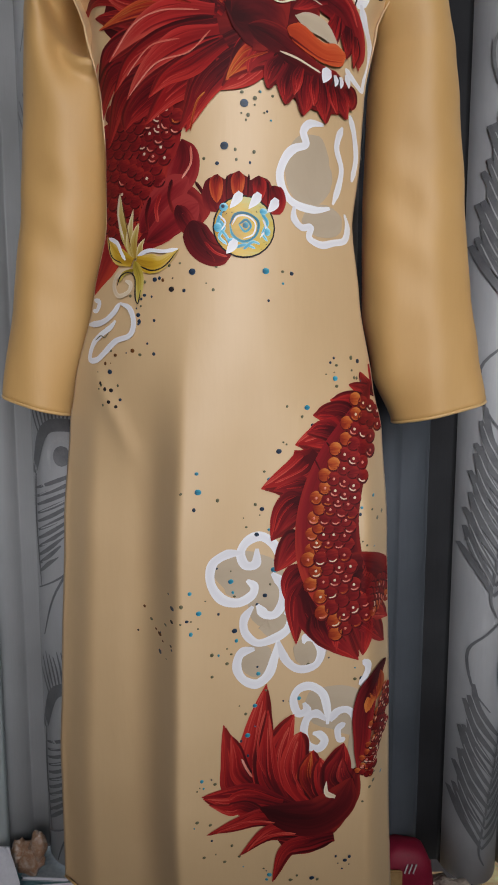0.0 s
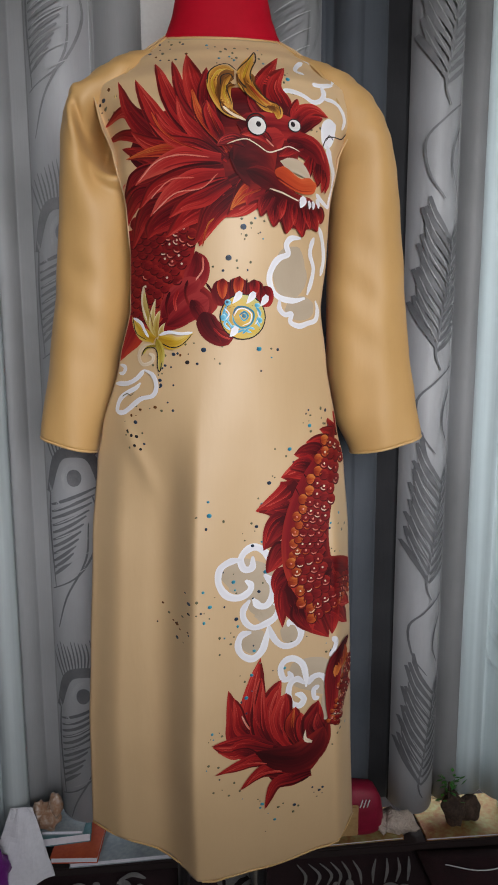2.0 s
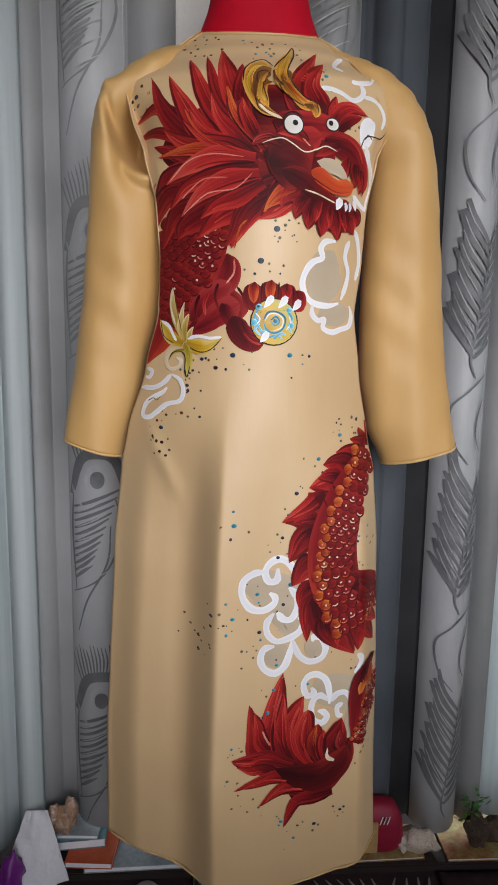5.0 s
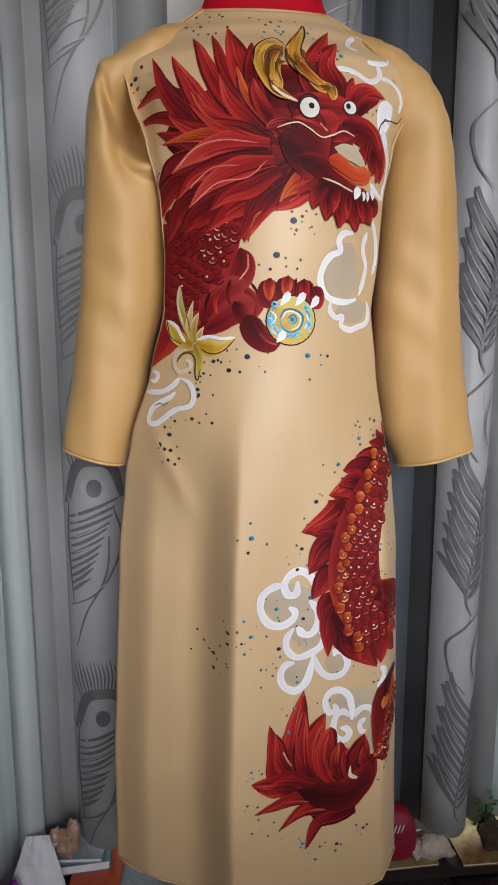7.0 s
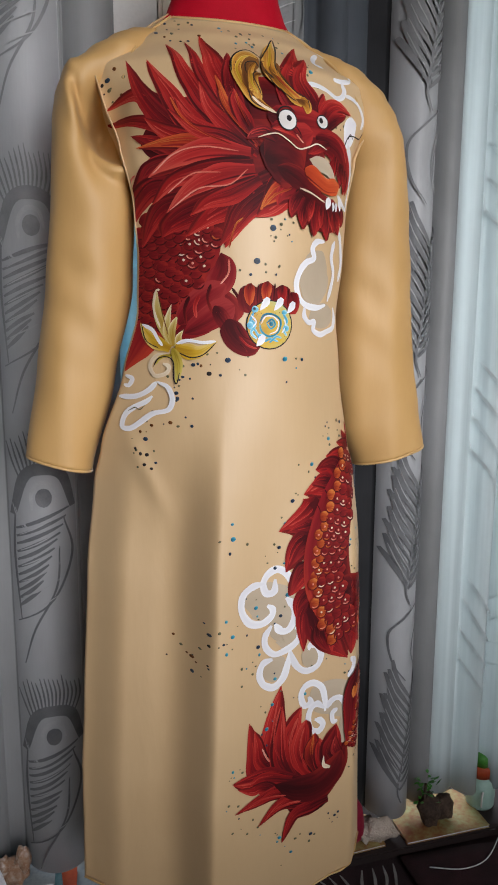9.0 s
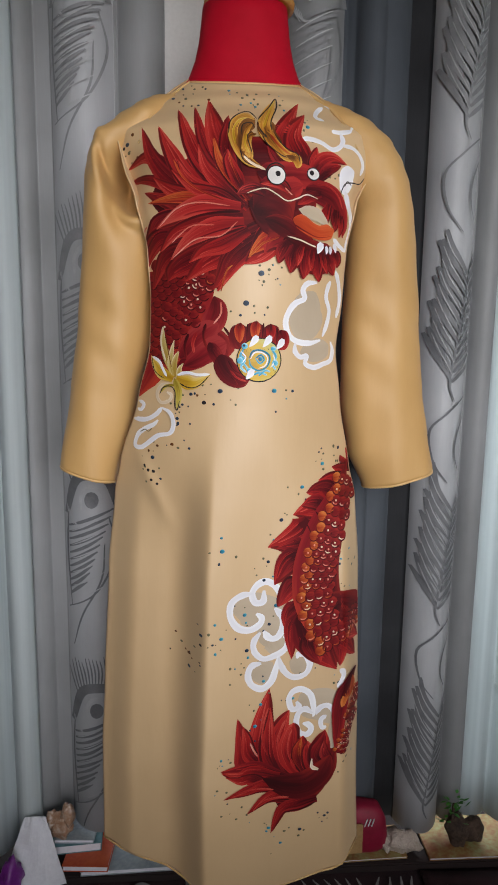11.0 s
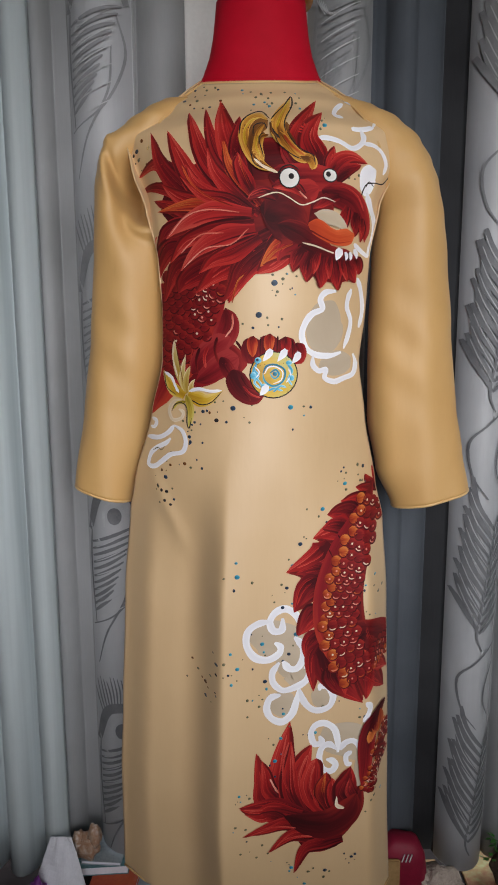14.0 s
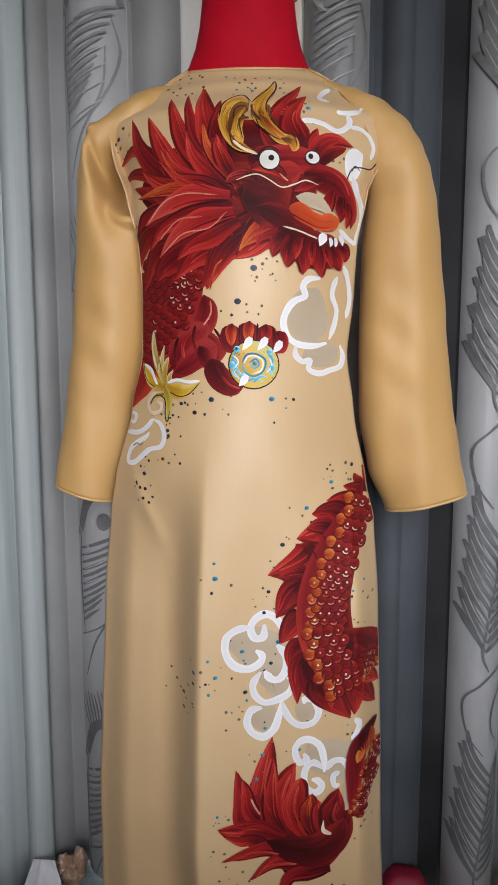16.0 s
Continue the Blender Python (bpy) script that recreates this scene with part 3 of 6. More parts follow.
CARD = surface("printed_card", (0.24, 0.06, 0.02), (0.34, 0.33, 0.14), 0.7, 16, 120, 0.2, 0.0005, mid=(0.30, 0.17, 0.06))
TEAL_CARD = surface("teal_cover", (0.05, 0.14, 0.16), (0.12, 0.24, 0.27), 0.5, 18, 150)
ORANGE_CARD = surface("orange_cover", (0.40, 0.05, 0.015), (0.50, 0.09, 0.025), 0.5, 18, 150)
PALE_CARD = surface("pale_cover", (0.22, 0.26, 0.29), (0.36, 0.40, 0.42), 0.5, 18, 150)
MINT = surface("mint_plastic", (0.36, 0.56, 0.50), (0.46, 0.66, 0.60), 0.35, 12, 200)
WHITE_PLASTIC = surface("white_plastic", (0.74, 0.74, 0.74), (0.80, 0.80, 0.80), 0.4, 12, 200)
PLANK = surface("dark_plank", (0.012, 0.007, 0.007), (0.026, 0.013, 0.013), 0.85, 6, 90, 0.4, 0.001, stretch=(0.2, 1, 1))
CERAMIC = surface("glazed_ceramic", (0.50, 0.42, 0.36), (0.70, 0.64, 0.58), 0.3, 22, 120, mid=(0.30, 0.16, 0.09))
BLUE_CLOTH = sheer_stuff("blue_printed_cotton", (0.36, 0.58, 0.68), (0.58, 0.76, 0.82))
ZEBRA = surface("grey_zebra_pile", (0.16, 0.155, 0.155), (0.27, 0.26, 0.26), 0.95, 40, 500, 0.9, 0.002)
WINE_PILE = surface("wine_pile", (0.016, 0.004, 0.006), (0.040, 0.009, 0.013), 0.95, 30, 500, 0.9, 0.002)


def rough_lump(bm, at, size, seed, mat=0, sub=3, bumpy=0.18):
    """An uneven rounded lump."""
    vs = bmesh.ops.create_icosphere(bm, subdivisions=sub, radius=1.0)["verts"]
    for v in vs:
        k = 1 + bumpy * noise.noise(v.co * 1.7 + Vector((seed, 0, 0))) * 2 + bumpy * 0.5 * noise.noise(v.co * 4.5 + Vector((0, seed, 0)))
        v.co = Vector(at) + Vector((v.co.x * size[0], v.co.y * size[1], v.co.z * size[2])) * k
    for f in {f for v in vs for f in v.link_faces}:
        f.material_index = mat


# a low dark plank along the curtains carries the small things
bm = bmesh.new()
box(bm, -0.62, 0.72, 0.955, 1.25, 0.0, 0.018, 0.003)
tagged(part("plank", bm, PLANK), "low dark wooden plank lying along the curtains", "plank")
TOP = 0.018


def floor_rug():
    rug = thing("rug", "dark wine rug with black and grey zebra stripes", "rug", at=(0, 0.7, 0.0))
    fn = lambda u, v: (-0.9 + 1.8 * u, -0.15 + 0.25 * v, 0.006 + 0.0012 * math.sin(40 * u + 3 * v))
    verts, faces, uvs = grid(60, 12, fn)
    ob = new("pile", mesh_of("pile", verts, faces, RUG, uvs))
    ob.parent = rug
    so = ob.modifiers.new("thickness", "SOLIDIFY")
    so.thickness = 0.005
    so.offset = -1.0
    rnd = random.Random(5)

    def patch(cx, cy, n, kind):
        for k in range(n):
            vs, fs = [], []
            if kind == 0:
                x0 = cx + (k - n / 2) * 0.022
                pts = [(x0 - 0.010, cy - 0.028), (x0 + 0.006 * math.sin(k), cy), (x0 + 0.012 * (1 if k > n / 2 else -1), cy + 0.030)]
                w = 0.006
            else:
                a = rnd.uniform(0, 6.3)
                x0, y0 = cx + rnd.uniform(-0.09, 0.09), cy + rnd.uniform(-0.05, 0.05)
                pts = [(x0 - 0.025 * math.cos(a), y0 - 0.02 * math.sin(a)), (x0, y0 + 0.012), (x0 + 0.025 * math.cos(a), y0 + 0.02 * math.sin(a))]
                w = rnd.uniform(0.008, 0.017)
            sp = spline(pts, 8)
            lift = 0.0086 + 0.0001 * (k % 7)
            for i, p in enumerate(sp):
                d = (sp[min(i + 1, 8)] - sp[max(i - 1, 0)]).normalized()
                ww = w * 0.5 * math.sin(math.pi * (0.1 + 0.8 * i / 8))
                vs.extend([(p.x - d.y * ww, p.y + d.x * ww, lift), (p.x + d.y * ww, p.y - d.x * ww, lift)])
            fs.extend([(2 * i, 2 * i + 1, 2 * i + 3, 2 * i + 2) for i in range(8)])
            st = new("zebra_stripe", mesh_of("zebra_stripe", vs, fs, ZEBRA))
            st.location = (0, -0.7, 0)
            st.parent = rug
    for cx, cy, n, kind in ((0.24, 0.905, 10, 0), (0.26, 0.82, 20, 1), (-0.26, 0.88, 22, 1), (-0.05, 0.89, 9, 1), (-0.12, 0.83, 8, 0), (0.05, 0.82, 12, 1), (0.50, 0.86, 8, 1), (-0.48, 0.86, 12, 1)):
        patch(cx, cy, n, kind)
    return rug


floor_rug()


def wine_mat():
    verts, faces, uvs = grid(20, 10, lambda u, v: (0.36 + 0.5 * u, 0.70 + 0.245 * v - 0.04 * u, 0.0125 + 0.0015 * math.sin(9 * u + 5 * v)))
    ob = new("floor_mat", mesh_of("floor_mat", verts, faces, WINE_PILE, uvs))
    so = ob.modifiers.new("thickness", "SOLIDIFY")
    so.thickness = 0.0045
    so.offset = -1.0
    return tagged(ob, "dark wine fleece mat lying over the rug", "mat")


wine_mat()
bm = bmesh.new()
tube(bm, spline([(0.40, 0.90, 0.0165), (0.46, 0.88, 0.0165), (0.52, 0.89, 0.0165), (0.585, 0.94, 0.0165), (0.60, 0.953, 0.022)], 30), 0.0010, 8)
tagged(part("cable", bm, WHITE_PLASTIC, None, "", True), "thin white cable lying on the wine mat", "cable")


def magazine(x, y, z, w, d, h, turn, cover, label):
    mag = thing("magazine", label, "magazine", "magazines on the plank", at=(x, y, z))
    mag.rotation_euler = (0, 0, radians(turn))
    bm = bmesh.new()
    box(bm, -w / 2 + 0.002, w / 2 - 0.002, -d / 2 + 0.002, d / 2 - 0.001, 0.001, h - 0.001)
    part("page_block", bm, WHITE_PAPER, mag)
    bm = bmesh.new()
    box(bm, -w / 2, w / 2, -d / 2, d / 2, h - 0.001, h, 0.0003)
    part("front_cover", bm, cover, mag)
    bm = bmesh.new()
    box(bm, -w / 2, w / 2, -d / 2, d / 2, 0, 0.001, 0.0003)
    part("back_cover", bm, cover, mag)
    return mag


magazine(-0.17, 1.035, TOP, 0.30, 0.15, 0.010, 2, PALE_CARD, "pale blue magazine lying flat on the plank")
magazine(-0.305, 1.005, TOP + 0.010, 0.09, 0.10, 0.012, -4, ORANGE_CARD, "small orange booklet on a pale magazine")
magazine(-0.34, 1.03, TOP + 0.022, 0.11, 0.08, 0.018, 5, TEAL_CARD, "teal booklet stacked on an orange one")
magazine(-0.335, 1.03, TOP + 0.040, 0.08, 0.07, 0.008, -3, PALE_CARD, "pale booklet on top of the small stack")
magazine(0.48, 1.02, TOP, 0.19, 0.12, 0.006, 0, CARD, "brown and yellow printed card folder on the plank")
magazine(0.24, 1.01, TOP, 0.20, 0.09, 0.005, 2, CARD, "brown and yellow printed card folder on the plank")

# glazed ornament on the stack
bm = bmesh.new()
rough_lump(bm, (-0.362, 1.005, TOP + 0.075), (0.022, 0.018, 0.030), 2.0)
rough_lump(bm, (-0.347, 1.000, TOP + 0.100), (0.013, 0.012, 0.026), 5.0)
rough_lump(bm, (-0.380, 1.005, TOP + 0.085), (0.014, 0.014, 0.022), 8.0)
tagged(part("ornament", bm, CERAMIC, None, "", True), "small brown and cream glazed ornament on the booklets", "ornament")


def paper_bag():
    bag = thing("paper_bag", "crumpled white paper bag leaning beside the curtain", "bag", at=(-0.405, 0.945, 0.008))
    def sheet(u, v, back):
        w = 0.125 - 0.085 * v
        x = -w * 0.5 + w * u + 0.012 * v
        y = -0.028 * math.sin(math.pi * u) * (1 - v) * (1 if not back else -0.6) + 0.03 * v + 0.006 * noise.noise(Vector((u * 4, v * 4, 2.0 * back)))
        return (x - 0.012 * v, y, 0.125 * v + 0.004 * math.sin(9 * u) * (1 - v) + 0.004)
    for back, name in ((0, "front_face"), (1, "back_face")):
        verts, faces, uvs = grid(16, 16, lambda u, v: sheet(u, v, back))
        ob = new(name, mesh_of(name, verts, faces, WHITE_PAPER, uvs, soft=False))
        ob.parent = bag
        so = ob.modifiers.new("thickness", "SOLIDIFY")
        so.thickness = 0.001
    return bag


paper_bag()
bm = bmesh.new()
rough_lump(bm, (-0.440, 0.925, 0.045), (0.020, 0.022, 0.044), 11.0, bumpy=0.3)
tagged(part("plastic_bag", bm, PURPLE, None, "", True), "crumpled purple plastic bag on the rug by the curtain", "bag")


def pouch():
    th = thing("sports_pouch", "crimson nylon pouch with three white stripes and tan flap", "pouch", at=(0.255, 1.0, TOP))
    bm = bmesh.new()
    vs = bmesh.ops.create_icosphere(bm, subdivisions=3, radius=1.0)["verts"]
    for v in vs:
        q = Vector([math.copysign(abs(t) ** 0.62, t) for t in v.co])
        v.co = Vector((0.046 * q.x * (1 - 0.15 * q.z), 0.030 * q.y, 0.056 + 0.054 * q.z)) * (1 + 0.05 * noise.noise(q * 2.4))
        v.co.z = max(0.005, v.co.z)
    part("body", bm, RED_CLOTH, th, "", True)
    for k in range(3):
        bm = bmesh.new()
        x = -0.006 + 0.007 * k
        tube(bm, [(x, -0.0325, 0.078), (x + 0.005, -0.0325, 0.094)], 0.0011, 6)
        part("stripe", bm, WHITE_PLASTIC, th, "thin white stripe")
    bm = bmesh.new()
    box(bm, -0.048, -0.010, -0.0375, -0.031, 0.02, 0.085, 0.002)
    part("flap", bm, TAN, th, "tan leather flap")
    return th


pouch()
bm = bmesh.new()
rough_lump(bm, (0.330, 0.995, TOP + 0.022), (0.038, 0.028, 0.020), 21.0, bumpy=0.3)
rough_lump(bm, (0.300, 0.990, TOP + 0.022), (0.016, 0.016, 0.016), 25.0, bumpy=0.3)
tagged(part("plush_lump", bm, CREAM_FUR, None, "", True), "cream plush bundle lying on the plank", "plush")


def potted_plant(x, y):
    th = thing("potted_plant", "small green plant with a brown woody base", "plant", at=(x, y, TOP + 0.006))
    bm = bmesh.new()
    rough_lump(bm, (0, 0, 0.030), (0.024, 0.022, 0.032), 31.0)
    rough_lump(bm, (0.035, 0.004, 0.026), (0.022, 0.02, 0.027), 33.0)
    part("base", bm, BROWN_STUFF, th, "", True)
    rnd = random.Random(9)
    bm = bmesh.new()
    for k in range(46):
        a, r, z = rnd.uniform(0, 6.3), rnd.uniform(0.0, 0.026), rnd.uniform(0.05, 0.105)
        c = Vector((-0.012 + r * math.cos(a), r * math.sin(a) * 0.6, z))
        d = Vector((math.cos(a), math.sin(a), rnd.uniform(-0.2, 0.9))).normalized() * rnd.uniform(0.010, 0.02)
        sd = d.cross(Vector((0.2, 0.3, 1))).normalized() * 0.004
        vs = [bm.verts.new(p) for p in (c, c + d * 0.5 + sd, c + d, c + d * 0.5 - sd)]
        bm.faces.new(vs)
    part("foliage", bm, LEAF, th)
    bm = bmesh.new()
    tube(bm, [(-0.012, 0, 0.04), (-0.010, 0.002, 0.09)], 0.003, 6)
    part("stem", bm, BROWN_STUFF, th)
    return th


potted_plant(0.455, 1.0)


def jug():
    th = thing("jug", "mint plastic jug with a red and green lid", "jug", at=(0.598, 1.03, TOP))
    v, f = rings([((0, 0, 0.0), 0.026, 0.024, 0), ((0, 0, 0.006), 0.030, 0.028, 0), ((0, 0, 0.045), 0.031, 0.029, 0), ((0, 0, 0.062), 0.026, 0.024, 0), ((0, 0, 0.070), 0.016, 0.016, 0)], 28)
    for name, data, m in (("body", (v, f), MINT),):
        ob = new(name, mesh_of(name, *data, m))
        ob.parent = th
    v, f = rings([((0, 0, 0.070), 0.022, 0.02, 0), ((0, 0, 0.090), 0.022, 0.02, 0), ((0, 0, 0.094), 0.018, 0.017, 0)], 24)
    ob = new("lid", mesh_of("lid", v, f, ORANGE_CARD))
    ob.parent = th
    v, f = rings([((0, 0, 0.094), 0.016, 0.015, 0), ((0, 0, 0.115), 0.015, 0.014, 0), ((0, 0, 0.12), 0.008, 0.008, 0)], 20)
    ob = new("knob", mesh_of("knob", v, f, LEAF))
    ob.parent = th
    bm = bmesh.new()
    tube(bm, spline([(-0.014, -0.0285, 0.05), (-0.020, -0.034, 0.035), (-0.016, -0.029, 0.015)], 10), 0.002, 8)
    part("handle", bm, WHITE_PLASTIC, th, "", True)
    return th


jug()

# printed cotton hanging on the pier behind the gown
verts, faces, uvs = grid(30, 20, lambda u, v: (-0.165 + 0.125 * u, 1.045 + 0.006 * math.sin(14 * u), 0.82 + 0.50 * v))
ob = new("hanging_cloth", mesh_of("hanging_cloth", verts, faces, BLUE_CLOTH, uvs))
so = ob.modifiers.new("thickness", "SOLIDIFY")
so.thickness = 0.02
so.offset = -1.0
tagged(ob, "pale blue printed cotton hanging on the white pier", "cloth")


# ---- the painting on the gown ----
DEEP = paint("maroon_paint", (0.030, 0.002, 0.003), (0.085, 0.004, 0.006), (0.20, 0.012, 0.010))
DARK = paint("dark_red_paint", (0.045, 0.002, 0.004), (0.170, 0.006, 0.009), (0.33, 0.020, 0.018))
RED = paint("red_paint", (0.065, 0.003, 0.005), (0.26, 0.008, 0.009), (0.43, 0.028, 0.021))
ROSE = paint("rose_paint", (0.20, 0.007, 0.008), (0.40, 0.022, 0.020), (0.54, 0.085, 0.058))
ORANGE = paint("orange_paint", (0.08, 0.003, 0.004), (0.30, 0.018, 0.009), (0.56, 0.10, 0.026))
TONGUE = paint("tongue_paint", (0.34, 0.035, 0.010), (0.45, 0.055, 0.015), (0.55, 0.10, 0.03))
MAROON = paint("wine_paint", (0.050, 0.003, 0.005), (0.135, 0.006, 0.009), (0.27, 0.020, 0.018))
SCALEBED = paint("scale_paint", (0.11, 0.004, 0.006), (0.21, 0.008, 0.012), (0.40, 0.035, 0.018))
PLATE = paint("scale_plate_paint", (0.12, 0.004, 0.006), (0.17, 0.007, 0.009), (0.27, 0.016, 0.012), 0.68, 1.4)
OCHRE = paint("ochre_paint", (0.22, 0.018, 0.007), (0.38, 0.065, 0.014), (0.56, 0.18, 0.04))
GOLD = paint("gold_paint", (0.10, 0.030, 0.005), (0.40, 0.16, 0.018), (0.62, 0.34, 0.07), 0.6, 1.6)
GOLDFOIL = paint("pearl_gold_paint", (0.45, 0.26, 0.03), (0.62, 0.40, 0.06), (0.50, 0.50, 0.22), 0.3)
YELLOW = paint("yellow_paint", (0.34, 0.18, 0.01), (0.50, 0.30, 0.02), (0.64, 0.46, 0.14))
LILY = paint("lily_paint", (0.34, 0.21, 0.03), (0.50, 0.37, 0.12), (0.74, 0.64, 0.42))
OLIVE = paint("olive_paint", (0.22, 0.15, 0.01), (0.40, 0.29, 0.04), (0.55, 0.45, 0.12))
BROWN = paint("brown_paint", (0.06, 0.02, 0.005), (0.12, 0.04, 0.01), (0.2, 0.08, 0.02))
WHITE = paint("white_paint", (0.68, 0.67, 0.71), (0.74, 0.73, 0.77), (0.80, 0.80, 0.83), 0.45, 0.6)
CREAM = paint("cream_paint", (0.60, 0.47, 0.33), (0.68, 0.55, 0.40), (0.76, 0.66, 0.52))
PINK = paint("pink_paint", (0.52, 0.10, 0.07), (0.64, 0.21, 0.15), (0.74, 0.38, 0.30))
INK = paint("black_paint", (0.012, 0.009, 0.010), (0.018, 0.014, 0.015), (0.03, 0.025, 0.025))
TEAL = paint("teal_paint", (0.02, 0.10, 0.16), (0.03, 0.22, 0.33), (0.12, 0.42, 0.50), 0.3)
NAVY = paint("navy_paint", (0.012, 0.018, 0.035), (0.02, 0.035, 0.06), (0.04, 0.07, 0.12), 0.35)
MOSS = paint("moss_paint", (0.07, 0.07, 0.04), (0.13, 0.12, 0.07), (0.22, 0.2, 0.12), 0.4)
ARM = paint("rosy_wine_paint", (0.085, 0.004, 0.006), (0.19, 0.008, 0.012), (0.29, 0.026, 0.026))
SKY = paint("sky_paint", (0.06, 0.28, 0.42), (0.12, 0.42, 0.58), (0.40, 0.68, 0.78), 0.3)
WASH = paint("grey_wash_paint", (0.43, 0.345, 0.25), (0.46, 0.37, 0.27), (0.49, 0.40, 0.30), 0.6, 0.5)
EYE = paint("eye_white_paint", (0.56, 0.53, 0.50), (0.62, 0.59, 0.56), (0.68, 0.66, 0.64), 0.5, 0.6)
LIT = {DEEP.name: RED, DARK.name: RED, RED.name: ROSE, ORANGE.name: OCHRE, ROSE.name: ROSE, MAROON.name: ROSE}
STEP = [0]


def layer(k):
    STEP[0] = k


def laid(x, z, lift):
    le, ri = table(z, GOWN, 1) + 0.0015, table(z, GOWN, 2) - 0.0015
    x = min(ri, max(le, x))
    return (x, front(x, z) - lift, z)


def brushed(name, material, spine, widths):
    """A stroke of paint along a spine on the cloth, with a width at each place."""
    STEP[0] += 1
    lift = 0.0007 + 0.000022 * STEP[0]
    n, across = len(spine) - 1, max(2, min(32, int(max(widths) / 0.0028) + 2))
    verts, uvs = [], []
    for i, p in enumerate(spine):
        d = spine[min(i + 1, n)] - spine[max(i - 1, 0)]
        d = d.normalized() if d.length > 1e-6 else Vector((0, 1))
        side = Vector((-d.y, d.x))
        for k in range(across + 1):
            s = k / across
            q = p + side * widths[i] * (s - 0.5)
            verts.append(laid(q.x, q.y, lift))
            uvs.append((i / n, s))
    w = across + 1
    faces = [(i * w + k, i * w + k + 1, (i + 1) * w + k + 1, (i + 1) * w + k) for i in range(n) for k in range(across)]
    return worn(name, verts, faces, material, uvs)


def steps(pts):
    return max(8, min(90, int(sum((Vector(b) - Vector(a)).length for a, b in zip(pts, pts[1:])) / 0.0028)))


def petal(name, material, width, *pts):
    n = steps(pts)
    sp = spline(pts, n)
    ws = [1.12 * width * (0.5 + 0.5 * smooth(0, 0.35, i / n)) * max(0.012, (1 - (i / n) ** 2.2)) ** 0.9 for i in range(n + 1)]
    return brushed(name, material, sp, ws)


def line(name, material, width, *pts):
    n = steps(pts) * 2
    sp = spline(pts, n)
    ws = [width * (0.35 + 0.65 * min(1, 9 * i / n, 9 * (n - i) / n)) * (1 + 0.06 * math.sin(i * 0.31) + 0.06 * math.sin(i * 0.13 + 1)) for i in range(n + 1)]
    return brushed(name, material, sp, ws)


def band(name, material, widths, *pts):
    n = steps(pts)
    sp = spline(pts, n)
    ws = [max(0.0004, w.x * math.sqrt(min(1, 0.03 + 7 * i / n, 0.03 + 7 * (n - i) / n))) for i, w in enumerate(spline([(w, 0) for w in widths], n))]
    return brushed(name, material, sp, ws)


def flame(name, material, width, *pts):
    """A flame-shaped lock of hair or fin: a body with one shaded edge, a lit streak and fine hairs along it."""
    ob = petal(name, material, width, *pts)
    n = steps(pts)
    sp = spline(pts, n)

    def along(share, t0, t1):
        out = []
        for k in range(5):
            t = t0 + (t1 - t0) * k / 4
            i = min(n, max(0, int(round(t * n))))
            d = (sp[min(i + 1, n)] - sp[max(i - 1, 0)]).normalized()
            half = 0.56 * width * (0.5 + 0.5 * smooth(0, 0.35, t)) * max(0.0, 1 - t ** 2.2) ** 0.9
            q = sp[i] + Vector((-d.y, d.x)) * half * share
            out.append((q.x, q.y))
        return out
    rnd = random.Random(int(pts[0][0] * 90000) + int(pts[-1][1] * 50000))
    side = 1 if rnd.random() < 0.5 else -1
    line("lock_shade", DEEP, width * 0.15, *along(0.86 * side, 0.02, 0.97))
    line("lock_shade", DARK if material is not DARK else DEEP, width * 0.08, *along(rnd.uniform(0.2, 0.4) * side, 0.0, rnd.uniform(0.6, 0.8)))
    STEP[0] -= 1
    line("lock_light", LIT[material.name], width * 0.075, *along(-0.62 * side, 0.22, 0.95))
    STEP[0] -= 1
    line("lock_light", LIT[material.name], width * 0.045, *along(-rnd.uniform(0.05, 0.3) * side, 0.30, rnd.uniform(0.7, 0.9)))
    return ob


def disc(name, material, a, b, at):
    STEP[0] += 1
    lift = 0.0007 + 0.000022 * STEP[0]
    seg, ring = 24, max(2, int(a / 0.003))
    verts, uvs = [laid(*at, lift)], [(0.5, 0.5)]
    for r in range(1, ring + 1):
        for k in range(seg):
            t = 2 * math.pi * k / seg
            verts.append(laid(at[0] + a * r / ring * math.cos(t), at[1] + b * r / ring * math.sin(t), lift))
            uvs.append((0.5 + 0.5 * r / ring * math.cos(t), 0.5 + 0.5 * r / ring * math.sin(t)))
    faces = [(0, 1 + k, 1 + (k + 1) % seg) for k in range(seg)]
    for r in range(ring - 1):
        o = 1 + r * seg
        faces += [(o + k, o + seg + k, o + seg + (k + 1) % seg, o + (k + 1) % seg) for k in range(seg)]
    return worn(name, verts, faces, material, uvs)


